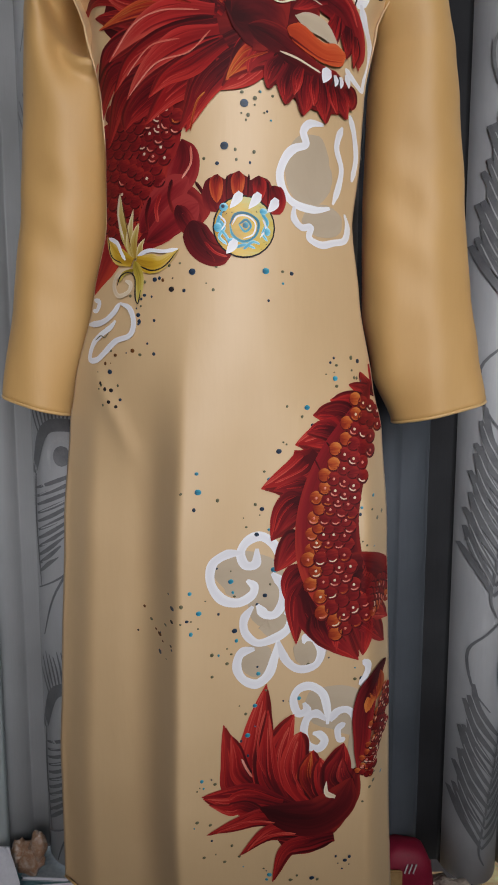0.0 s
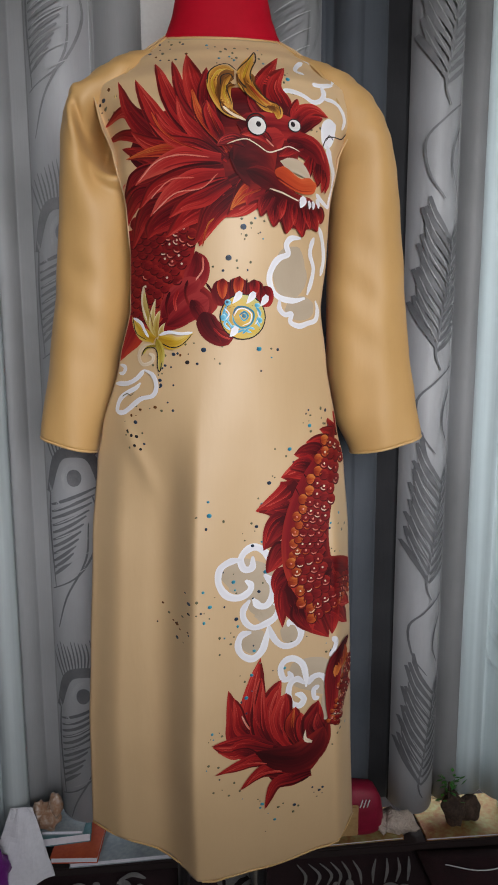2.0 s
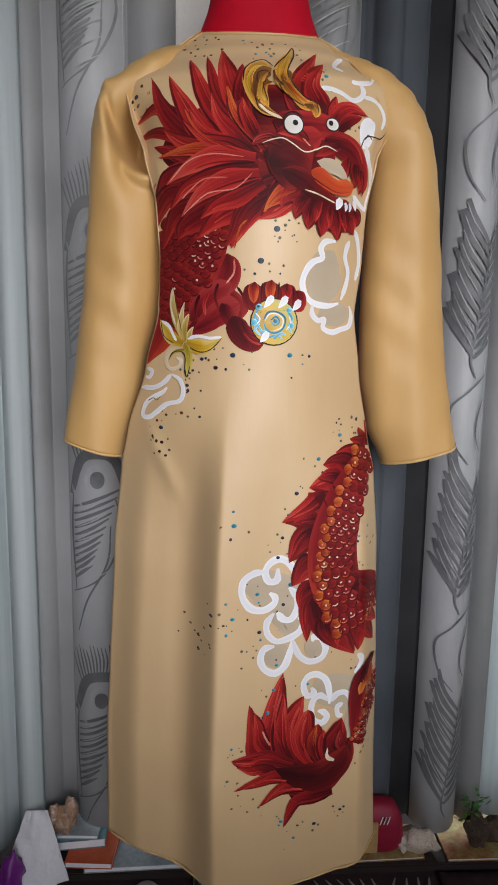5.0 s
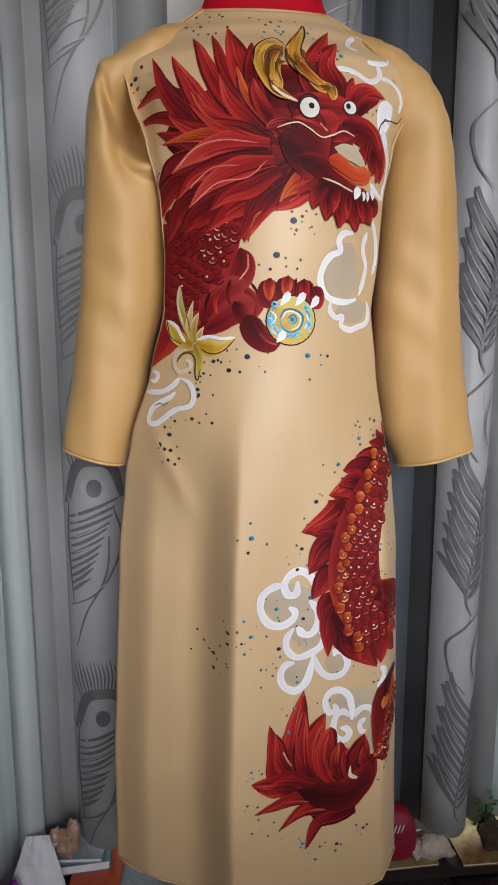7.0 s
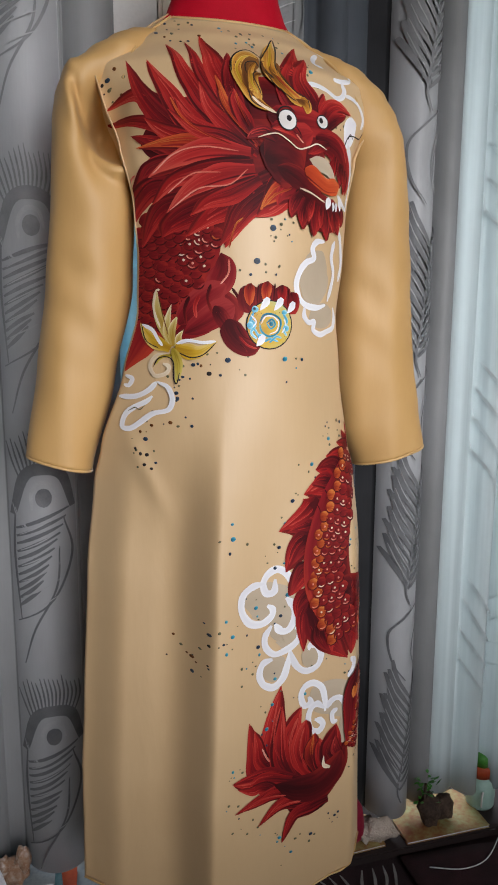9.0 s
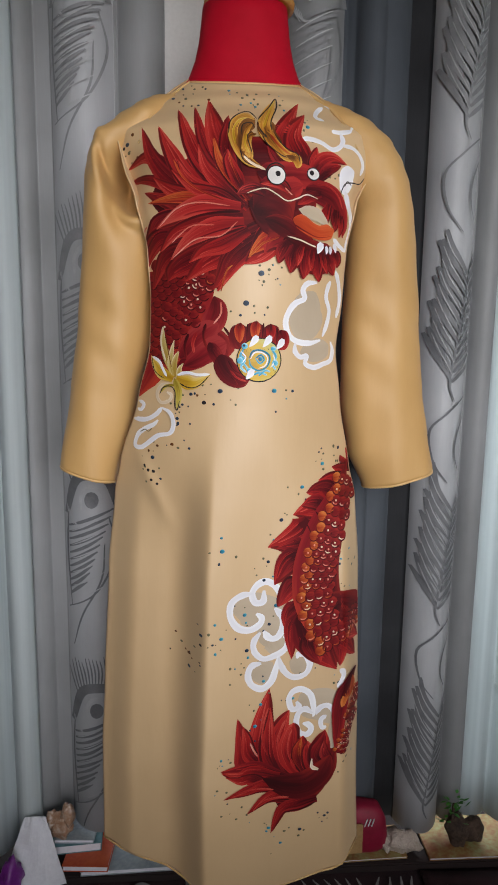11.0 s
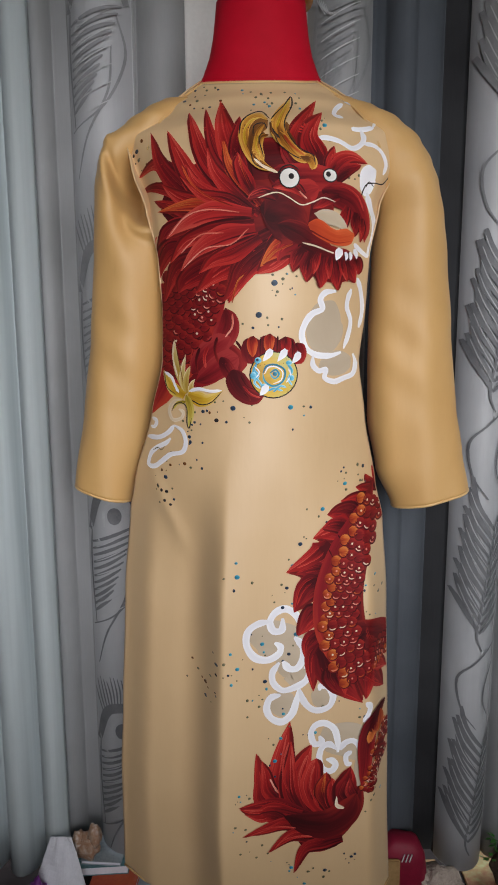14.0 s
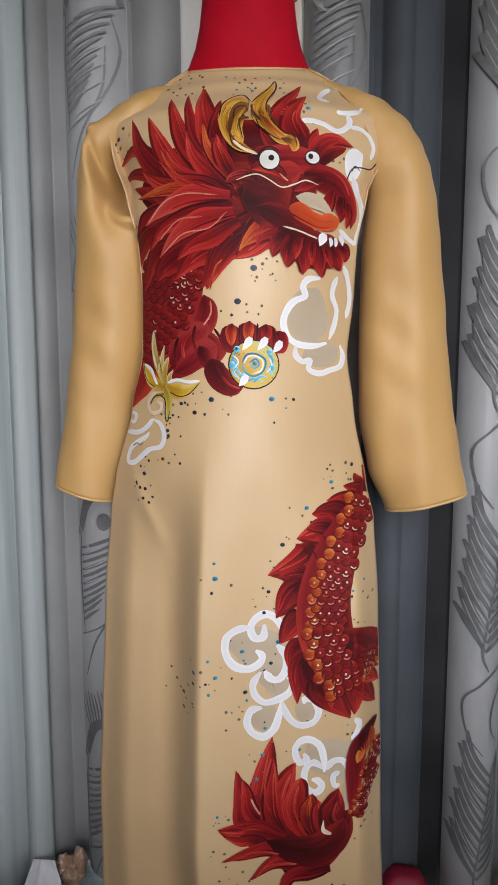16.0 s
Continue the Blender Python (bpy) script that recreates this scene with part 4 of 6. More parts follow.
def scales(a, b, c, width, rows, cols, lit_share=0.5):
    """Overlapping scales along a bent stretch of the body: a rounded plate with a dark rim, some with a lit rim and a bead of white."""
    rnd = random.Random(rows * 31 + cols)
    n = rows
    sp = spline((a, b, c), n)
    r = width / cols * 0.62
    keep = STEP[0]
    for i, p in enumerate(sp):
        d = (sp[min(i + 1, n)] - sp[max(i - 1, 0)]).normalized()
        side = Vector((-d.y, d.x))
        for k in range(cols):
            STEP[0] = keep + (n - i) * 3
            q = p + side * (width * ((k + 0.5 + 0.5 * (i % 2)) / cols - 0.55)) + Vector((rnd.uniform(-1, 1), rnd.uniform(-1, 1))) * r * 0.12
            plate = OCHRE if k == 0 and lit_share > 0.2 else PLATE
            disc("scale", plate, r * 1.02, r * 1.06, (q.x, q.y))
            arc = [q + r * (side * math.cos(t) + d * math.sin(t)) for t in (0.0, 0.8, 1.57, 2.35, 3.14)]
            line("scale_rim", DEEP, 0.0017, *[(v.x, v.y) for v in arc])
            STEP[0] = keep + (n - i) * 3 + 2
            if rnd.random() < lit_share:
                t0 = rnd.uniform(0.5, 1.0)
                lit = [q + r * 0.70 * (side * math.cos(t) + d * math.sin(t)) for t in (t0, t0 + 0.6, t0 + 1.2, t0 + 1.7)]
                line("scale_highlight", rnd.choice((CREAM, PINK, PINK, OCHRE)), 0.0012, *[(v.x, v.y) for v in lit])
            if rnd.random() < lit_share * 0.8:
                disc("scale_bead", rnd.choice((CREAM, PINK)), 0.0014, 0.0014, (q.x, q.y))
    STEP[0] = keep + n * 3 + 4


def dots(at, r, count):
    """A spatter of small beads of paint round one larger one."""
    rnd = random.Random(int(at[0] * 9000) + int(at[1] * 7000))
    r *= 0.72
    inks = (MOSS, BROWN, INK, MOSS, NAVY) if at[0] < -0.075 else (TEAL, NAVY, MOSS, MOSS, MOSS)
    disc("paint_bead", rnd.choice(inks[1:] if at[0] < -0.075 else (TEAL, TEAL, NAVY)) if r > 0.0021 else MOSS, r, r * 0.9, at)
    for k in range((2 * count + 2) // 3):
        t, d = rnd.uniform(0, 6.3), rnd.uniform(2.2, 8.5) * max(r, 0.003)
        q = rnd.uniform(0.0008, 0.0021)
        layer(2 + k % 4)
        disc("paint_bead", rnd.choice(inks), q, q * rnd.uniform(0.8, 1.3), (at[0] + d * math.cos(t), at[1] + d * math.sin(t)))


# head
layer(0)
band("painted_mane", DEEP, (0.0456, 0.0836, 0.0912, 0.0760), (-0.1473, 1.2496), (-0.0993, 1.2534), (-0.0492, 1.2534), (-0.0009, 1.2497))
band("painted_mane", DEEP, (0.0456, 0.0722, 0.0836, 0.0684), (-0.1445, 1.2030), (-0.0926, 1.2053), (-0.0354, 1.2093), (0.0201, 1.2202))
band("painted_mane", DEEP, (0.0532, 0.0608, 0.0456), (-0.1375, 1.1739), (-0.0857, 1.1704), (-0.0354, 1.1824))
band("painted_mane", DEEP, (0.0456, 0.0532, 0.0456), (-0.0847, 1.3077), (-0.0285, 1.2976), (0.0341, 1.3066))
flame("flame_petal", DARK, 0.0167, (-0.0993, 1.2521), (-0.1378, 1.2707), (-0.1837, 1.2848))
flame("flame_petal", RED, 0.0228, (-0.0883, 1.2511), (-0.1292, 1.2841), (-0.1512, 1.3026), (-0.1831, 1.2975))
flame("flame_petal", DARK, 0.0258, (-0.0704, 1.2343), (-0.1142, 1.2652), (-0.1446, 1.2999), (-0.1611, 1.3460))
flame("flame_petal", RED, 0.0258, (-0.0633, 1.2406), (-0.0991, 1.2704), (-0.1216, 1.3080), (-0.1381, 1.3450))
flame("flame_petal", RED, 0.0228, (-0.0492, 1.2534), (-0.0846, 1.2934), (-0.1004, 1.3319), (-0.1126, 1.3724))
flame("flame_petal", DARK, 0.0198, (-0.0423, 1.2632), (-0.0689, 1.2991), (-0.0821, 1.3317), (-0.0906, 1.3755))
flame("flame_petal", RED, 0.0334, (-0.0354, 1.2630), (-0.0550, 1.3094), (-0.0658, 1.3425), (-0.0722, 1.3856))
flame("flame_petal", DARK, 0.0198, (-0.0458, 1.2772), (-0.0508, 1.3092), (-0.0485, 1.3338), (-0.0467, 1.3562))
flame("flame_petal", RED, 0.0198, (-0.0354, 1.2329), (-0.0703, 1.2511), (-0.0991, 1.2704), (-0.1124, 1.2960))
flame("flame_petal", RED, 0.0213, (-0.0216, 1.2328), (-0.0562, 1.2624), (-0.0760, 1.2858), (-0.0850, 1.3140))
flame("flame_petal", ORANGE, 0.0167, (-0.0216, 1.2428), (-0.0437, 1.2701), (-0.0598, 1.2918), (-0.0652, 1.3222))
flame("flame_petal", RED, 0.0198, (-0.0285, 1.2495), (-0.0388, 1.2700), (-0.0479, 1.2912), (-0.0480, 1.3053))
flame("flame_petal", DARK, 0.0228, (-0.0493, 1.2131), (-0.0996, 1.2345), (-0.1307, 1.2479), (-0.1579, 1.2612))
flame("flame_petal", RED, 0.0228, (-0.0423, 1.2263), (-0.0920, 1.2460), (-0.1221, 1.2595), (-0.1442, 1.2764))
flame("flame_petal", ORANGE, 0.0213, (-0.0388, 1.2283), (-0.0847, 1.2427), (-0.1147, 1.2470), (-0.1526, 1.2462))
flame("flame_petal", RED, 0.0167, (-0.0285, 1.2328), (-0.0632, 1.2507), (-0.0918, 1.2581), (-0.1200, 1.2830))
flame("flame_petal", DARK, 0.0274, (-0.0635, 1.2035), (-0.1233, 1.2220), (-0.1441, 1.2100), (-0.1577, 1.1831))
flame("flame_petal", DARK, 0.0304, (-0.0853, 1.1910), (-0.1319, 1.2017), (-0.1525, 1.1827), (-0.1631, 1.1501))
flame("flame_petal", DARK, 0.0274, (-0.0782, 1.1769), (-0.1163, 1.1792), (-0.1335, 1.1664), (-0.1470, 1.1340))
flame("flame_petal", DARK, 0.0334, (-0.0494, 1.1827), (-0.0932, 1.1708), (-0.1170, 1.1580), (-0.1258, 1.1442))
flame("flame_petal", RED, 0.0304, (-0.0146, 1.1991), (-0.0565, 1.1761), (-0.0784, 1.1632), (-0.1014, 1.1431))
flame("flame_petal", RED, 0.0380, (0.0131, 1.2165), (-0.0285, 1.1857), (-0.0460, 1.1623), (-0.0598, 1.1295))
flame("flame_petal", DARK, 0.0258, (-0.0008, 1.2026), (-0.0354, 1.1757), (-0.0496, 1.1555), (-0.0656, 1.1317))
flame("flame_petal", ROSE, 0.0304, (-0.0319, 1.2308), (-0.0776, 1.2341), (-0.1113, 1.2262), (-0.1407, 1.2118))
flame("flame_petal", RED, 0.0258, (-0.0285, 1.2214), (-0.0705, 1.2140), (-0.1118, 1.2069), (-0.1370, 1.1810))
flame("flame_petal", ROSE, 0.0289, (-0.0271, 1.2133), (-0.0670, 1.2064), (-0.0966, 1.1932), (-0.1214, 1.1711))
flame("flame_petal", RED, 0.0228, (-0.0216, 1.2052), (-0.0529, 1.1882), (-0.0781, 1.1804), (-0.0971, 1.1661))
flame("flame_petal", RED, 0.0395, (0.0287, 1.2138), (0.0062, 1.1947), (-0.0062, 1.1783), (-0.0264, 1.1634))
flame("flame_petal", ORANGE, 0.0243, (0.0238, 1.2034), (0.0034, 1.1926), (-0.0077, 1.1850), (-0.0215, 1.1715))
flame("flame_petal", DARK, 0.0274, (0.0417, 1.2112), (0.0203, 1.1978), (0.0063, 1.1893), (-0.0007, 1.1770))
line("petal_edge", PINK, 0.0014, (-0.0458, 1.2345), (-0.0847, 1.2400), (-0.1135, 1.2347), (-0.1364, 1.2149))
line("petal_edge", PINK, 0.0014, (-0.0354, 1.2154), (-0.0564, 1.1984), (-0.0890, 1.1947), (-0.1181, 1.1737))
line("petal_edge", PINK, 0.0014, (-0.0648, 1.2117), (-0.0925, 1.2121), (-0.1095, 1.2018), (-0.1200, 1.1922))
line("petal_edge", PINK, 0.0023, (-0.1547, 1.2166), (-0.1580, 1.2123), (-0.1601, 1.2038))
line("petal_edge", ORANGE, 0.0023, (-0.0534, 1.2415), (-0.0831, 1.2547), (-0.1050, 1.2731), (-0.1169, 1.2951))
line("petal_edge", ORANGE, 0.0023, (-0.0285, 1.2482), (-0.0478, 1.2668), (-0.0605, 1.2904), (-0.0666, 1.3206))
line("petal_edge", ORANGE, 0.0023, (-0.0326, 1.2616), (-0.0395, 1.2770), (-0.0437, 1.2897), (-0.0458, 1.2994))
line("petal_edge", OCHRE, 0.0020, (0.0174, 1.1977), (-0.0007, 1.1905), (-0.0104, 1.1823), (-0.0201, 1.1729))
line("petal_edge", OCHRE, 0.0018, (-0.0555, 1.1295), (-0.0525, 1.1433), (-0.0482, 1.1555), (-0.0411, 1.1622))
flame("crest_petal", RED, 0.0304, (0.0412, 1.2791), (0.0201, 1.3095), (0.0282, 1.3425), (0.0493, 1.3854))
flame("crest_petal", RED, 0.0350, (0.0571, 1.2805), (0.0413, 1.3071), (0.0366, 1.3327), (0.0554, 1.3659))
flame("crest_petal", DARK, 0.0167, (0.0340, 1.2786), (0.0130, 1.2982), (0.0078, 1.3211), (0.0052, 1.3360))
flame("crest_petal", RED, 0.0182, (0.0630, 1.2811), (0.0629, 1.2935), (0.0644, 1.3033), (0.0686, 1.3161))
flame("crest_petal", RED, 0.0228, (0.0601, 1.2753), (0.0718, 1.2944), (0.0893, 1.3049), (0.1113, 1.2994))
flame("crest_petal", DARK, 0.0152, (0.0669, 1.2713), (0.0818, 1.2866), (0.0932, 1.2928), (0.1025, 1.2968))
band("painted_face", DEEP, (0.0304, 0.0608, 0.0646, 0.0456), (-0.0216, 1.2395), (0.0095, 1.2353), (0.0377, 1.2503), (0.0632, 1.2661))
band("painted_face", DARK, (0.0228, 0.0334, 0.0334, 0.0228), (-0.0113, 1.2768), (0.0129, 1.2739), (0.0412, 1.2757), (0.0706, 1.2751))
band("painted_face", DARK, (0.0228, 0.0304, 0.0228), (-0.0079, 1.2630), (0.0199, 1.2572), (0.0484, 1.2647))
band("painted_cheek", DEEP, (0.0456, 0.0699, 0.0532), (-0.0161, 1.2281), (0.0075, 1.2312), (0.0344, 1.2210))
band("painted_jaw", DEEP, (0.0152, 0.0258, 0.0228, 0.0091), (-0.0008, 1.2195), (0.0237, 1.2116), (0.0455, 1.2005), (0.0692, 1.1926))
flame("jaw_flame", MAROON, 0.0152, (-0.0009, 1.2497), (-0.0147, 1.2562), (-0.0285, 1.2535), (-0.0367, 1.2483))
flame("jaw_flame", RED, 0.0137, (0.0305, 1.2545), (0.0199, 1.2626), (0.0060, 1.2633), (-0.0065, 1.2616))
band("painted_snout", DARK, (0.0228, 0.0304, 0.0319, 0.0258, 0.0152, 0.0023), (0.0521, 1.2609), (0.0747, 1.2586), (0.0931, 1.2520), (0.1054, 1.2349), (0.1113, 1.2217), (0.1113, 1.2069))
flame("snout_tuft", RED, 0.0152, (0.0868, 1.2463), (0.0824, 1.2320), (0.0811, 1.2229), (0.0774, 1.2128))
flame("snout_tuft", DARK, 0.0137, (0.0984, 1.2409), (0.0972, 1.2290), (0.0984, 1.2201), (0.0963, 1.2121))
flame("snout_tuft", RED, 0.0106, (0.1062, 1.2351), (0.1076, 1.2248), (0.1072, 1.2163), (0.1051, 1.2068))
flame("snout_tuft", DARK, 0.0137, (0.0747, 1.2565), (0.0597, 1.2522), (0.0523, 1.2461), (0.0414, 1.2397))
line("snout_light", ROSE, 0.0023, (0.0632, 1.2675), (0.0822, 1.2683), (0.0993, 1.2598), (0.1083, 1.2444))
line("snout_light", PINK, 0.0015, (0.0241, 1.2588), (0.0298, 1.2538), (0.0341, 1.2507))
band("painted_mouth", WASH, (0.0030, 0.0152, 0.0167, 0.0106, 0.0030), (0.0429, 1.2344), (0.0547, 1.2327), (0.0684, 1.2305), (0.0795, 1.2241), (0.0878, 1.2153))
band("painted_beard", DEEP, (0.0198, 0.0395, 0.0426, 0.0304), (0.0238, 1.1966), (0.0458, 1.1827), (0.0728, 1.1761), (0.1026, 1.1829))
flame("beard_tuft", DARK, 0.0198, (0.0310, 1.1936), (0.0240, 1.1831), (0.0198, 1.1748), (0.0171, 1.1659))
flame("beard_tuft", DARK, 0.0213, (0.0405, 1.1893), (0.0364, 1.1734), (0.0351, 1.1644), (0.0338, 1.1547))
flame("beard_tuft", DARK, 0.0213, (0.0555, 1.1847), (0.0536, 1.1693), (0.0538, 1.1589), (0.0525, 1.1477))
flame("beard_tuft", DARK, 0.0213, (0.0710, 1.1823), (0.0730, 1.1684), (0.0733, 1.1578), (0.0752, 1.1458))
flame("beard_tuft", DARK, 0.0198, (0.0873, 1.1815), (0.0909, 1.1718), (0.0954, 1.1649), (0.0992, 1.1565))
flame("beard_tuft", DARK, 0.0152, (0.0990, 1.1868), (0.1035, 1.1815), (0.1047, 1.1744), (0.1032, 1.1670))
flame("beard_tuft", RED, 0.0122, (0.0494, 1.1898), (0.0451, 1.1786), (0.0445, 1.1717), (0.0424, 1.1640))
flame("beard_tuft", RED, 0.0122, (0.0647, 1.1853), (0.0634, 1.1741), (0.0636, 1.1657), (0.0630, 1.1587))
flame("beard_tuft", RED, 0.0122, (0.0807, 1.1823), (0.0826, 1.1726), (0.0853, 1.1656), (0.0881, 1.1572))
line("mouth_edge", CREAM, 0.0018, (0.0288, 1.1996), (0.0456, 1.1964), (0.0607, 1.1919), (0.0693, 1.1898))
band("painted_tongue", TONGUE, (0.0137, 0.0198, 0.0182, 0.0182, 0.0198, 0.0106), (0.0358, 1.2217), (0.0475, 1.2184), (0.0611, 1.2113), (0.0736, 1.2083), (0.0863, 1.2110), (0.0961, 1.2149))
line("tongue_edge", ORANGE, 0.0023, (0.0373, 1.2150), (0.0529, 1.2079), (0.0721, 1.2026), (0.0931, 1.2068))
petal("tooth", WHITE, 0.0106, (0.0779, 1.1962), (0.0749, 1.1889), (0.0719, 1.1816))
petal("tooth", WHITE, 0.0053, (0.0845, 1.1926), (0.0863, 1.1871), (0.0848, 1.1820))
petal("tooth", WHITE, 0.0053, (0.0911, 1.1932), (0.0921, 1.1876), (0.0914, 1.1825))
petal("tooth", WHITE, 0.0061, (0.0969, 1.1974), (0.0997, 1.1912), (0.1008, 1.1856))
line("painted_line", INK, 0.0011, (0.0820, 1.1923), (0.0830, 1.1875), (0.0807, 1.1816))
line("painted_line", INK, 0.0011, (0.0886, 1.1930), (0.0896, 1.1874), (0.0881, 1.1822))
band("painted_horn", BROWN, (0.0152, 0.0258, 0.0274, 0.0198), (-0.0271, 1.2976), (-0.0328, 1.3224), (-0.0245, 1.3404), (-0.0132, 1.3372))
band("painted_horn", BROWN, (0.0152, 0.0228, 0.0228), (0.0187, 1.3087), (0.0023, 1.3310), (0.0040, 1.3485))
band("painted_horn", GOLD, (0.0046, 0.0114, 0.0129, 0.0129, 0.0114, 0.0091, 0.0046), (-0.0009, 1.2797), (-0.0216, 1.2893), (-0.0355, 1.3064), (-0.0414, 1.3310), (-0.0358, 1.3467), (-0.0238, 1.3546), (-0.0131, 1.3482))
band("painted_horn", GOLD, (0.0046, 0.0099, 0.0106, 0.0076), (-0.0153, 1.3449), (-0.0245, 1.3340), (-0.0286, 1.3157), (-0.0216, 1.2935))
band("painted_horn", GOLD, (0.0030, 0.0076, 0.0091, 0.0061), (-0.0111, 1.3274), (-0.0202, 1.3240), (-0.0230, 1.3093), (-0.0175, 1.2921))
band("painted_horn", GOLD, (0.0091, 0.0182, 0.0182, 0.0152, 0.0030), (0.0200, 1.3057), (0.0050, 1.3227), (-0.0004, 1.3406), (0.0058, 1.3623), (0.0169, 1.3878))
band("painted_horn", GOLD, (0.0076, 0.0122, 0.0137, 0.0106), (0.0009, 1.3326), (0.0104, 1.3163), (0.0242, 1.3000), (0.0397, 1.2969))
band("painted_nose", GOLD, (0.0061, 0.0122, 0.0114, 0.0061), (0.0256, 1.2988), (0.0369, 1.2974), (0.0412, 1.2916), (0.0397, 1.2846))
band("painted_hollow", BROWN, (0.0023, 0.0068, 0.0068, 0.0030), (-0.0327, 1.3004), (-0.0328, 1.3208), (-0.0273, 1.3389), (-0.0188, 1.3434))
band("painted_hollow", INK, (0.0015, 0.0038, 0.0030), (-0.0103, 1.3450), (-0.0061, 1.3324), (0.0022, 1.3226))
line("horn_light", YELLOW, 0.0030, (-0.0383, 1.3111), (-0.0407, 1.3327), (-0.0330, 1.3466), (-0.0231, 1.3508))
line("horn_light", YELLOW, 0.0026, (-0.0244, 1.3274), (-0.0265, 1.3125), (-0.0216, 1.2989))
line("horn_light", YELLOW, 0.0030, (-0.0018, 1.3374), (0.0026, 1.3520), (0.0106, 1.3735), (0.0154, 1.3834))
line("horn_light", OCHRE, 0.0038, (0.0065, 1.3278), (0.0133, 1.3164), (0.0201, 1.3087), (0.0312, 1.3005))
line("horn_light", CREAM, 0.0030, (-0.0009, 1.2790), (-0.0175, 1.2865), (-0.0285, 1.2956))
line("painted_line", INK, 0.0018, (-0.0470, 1.3279), (-0.0444, 1.3453), (-0.0331, 1.3577), (-0.0202, 1.3618), (-0.0103, 1.3499))
line("painted_line", INK, 0.0017, (-0.0089, 1.3482), (-0.0030, 1.3578), (0.0077, 1.3734), (0.0169, 1.3878), (0.0180, 1.3740), (0.0082, 1.3470), (0.0094, 1.3312))
line("painted_line", INK, 0.0014, (-0.0301, 1.3257), (-0.0287, 1.3404), (-0.0174, 1.3434), (-0.0132, 1.3356))
line("painted_line", INK, 0.0014, (-0.0174, 1.3307), (-0.0230, 1.3223), (-0.0175, 1.2976))
line("painted_line", INK, 0.0014, (-0.0048, 1.3275), (0.0020, 1.3127), (0.0158, 1.3010), (0.0270, 1.2961))
line("painted_line", INK, 0.0014, (0.0108, 1.3313), (0.0189, 1.3167), (0.0285, 1.3077), (0.0412, 1.3012), (0.0440, 1.2904))
line("painted_line", BROWN, 0.0023, (-0.0089, 1.3450), (-0.0075, 1.3324), (-0.0006, 1.3225))
line("painted_line", INK, 0.0014, (-0.0327, 1.3033), (-0.0285, 1.2907), (-0.0175, 1.2837))
disc("eye_rim", INK, 0.0125, 0.0125, (0.0129, 1.2733))
disc("painted_eye", EYE, 0.0112, 0.0111, (0.0129, 1.2733))
disc("painted_pupil", INK, 0.0033, 0.0035, (0.0150, 1.2754))
disc("eye_rim", INK, 0.0091, 0.0084, (0.0623, 1.2797))
disc("painted_eye", EYE, 0.0079, 0.0068, (0.0623, 1.2797))
disc("painted_pupil", INK, 0.0030, 0.0032, (0.0601, 1.2808))
line("whisker", CREAM, 0.0014, (-0.0243, 1.2495), (-0.0113, 1.2542), (0.0004, 1.2558), (0.0130, 1.2502), (0.0271, 1.2429), (0.0414, 1.2472), (0.0544, 1.2530), (0.0695, 1.2498))
line("brow_line", INK, 0.0015, (-0.0009, 1.2769), (0.0046, 1.2855), (0.0144, 1.2886), (0.0241, 1.2835))
# topcloud
layer(0)
line("cloud_stroke", WHITE, 0.0061, (0.0854, 1.3870), (0.0759, 1.3769), (0.0720, 1.3651), (0.0829, 1.3602))
line("cloud_stroke", WHITE, 0.0038, (0.0882, 1.3908), (0.1057, 1.3863), (0.1231, 1.3843), (0.1275, 1.3659), (0.1207, 1.3489))
line("cloud_stroke", WHITE, 0.0061, (0.1225, 1.3502), (0.1091, 1.3452), (0.0981, 1.3437), (0.0919, 1.3444))
line("cloud_stroke", WHITE, 0.0068, (0.1043, 1.3430), (0.1079, 1.3327), (0.1018, 1.3223), (0.0906, 1.3174), (0.0751, 1.3250), (0.0582, 1.3280), (0.0449, 1.3251))
line("cloud_stroke", WHITE, 0.0053, (0.1052, 1.3260), (0.1212, 1.3254), (0.1324, 1.3180), (0.1381, 1.3040), (0.1344, 1.2908))
band("cloud_stroke", WHITE, (0.0122, 0.0228, 0.0198, 0.0106), (0.1239, 1.2945), (0.1143, 1.2877), (0.1117, 1.2752), (0.1092, 1.2626))
line("cloud_stroke", WHITE, 0.0076, (0.1123, 1.2672), (0.1184, 1.2509), (0.1259, 1.2353), (0.1253, 1.2135), (0.1169, 1.1903))
line("cloud_stroke", WHITE, 0.0053, (0.0966, 1.2044), (0.1074, 1.1964), (0.1188, 1.1906))
line("painted_line", INK, 0.0014, (0.1036, 1.2577), (0.1071, 1.2691), (0.1117, 1.2765), (0.1216, 1.2794), (0.1342, 1.2806), (0.1429, 1.2894), (0.1481, 1.2961))
line("painted_line", INK, 0.0011, (0.1103, 1.2723), (0.1148, 1.2797), (0.1219, 1.2754))

# chest
layer(0)
band("painted_body", SCALEBED, (0.0809, 0.0910, 0.0843, 0.0674, 0.0404, 0.0135), (-0.1016, 1.1659), (-0.1102, 1.1326), (-0.1219, 1.0946), (-0.1383, 1.0553), (-0.1546, 1.0208), (-0.1715, 0.9849))
line("belly_stripe", GOLD, 0.0061, (-0.1423, 1.1698), (-0.1449, 1.1430), (-0.1463, 1.1096))
line("belly_stripe", OCHRE, 0.0054, (-0.1484, 1.1099), (-0.1528, 1.0763), (-0.1555, 1.0488))
scales((-0.0859, 1.1566), (-0.1018, 1.1318), (-0.1132, 1.0974), 0.0566, 7, 5)
scales((-0.1242, 1.1594), (-0.1384, 1.1223), (-0.1500, 1.0693), 0.0472, 9, 4, 0.06)
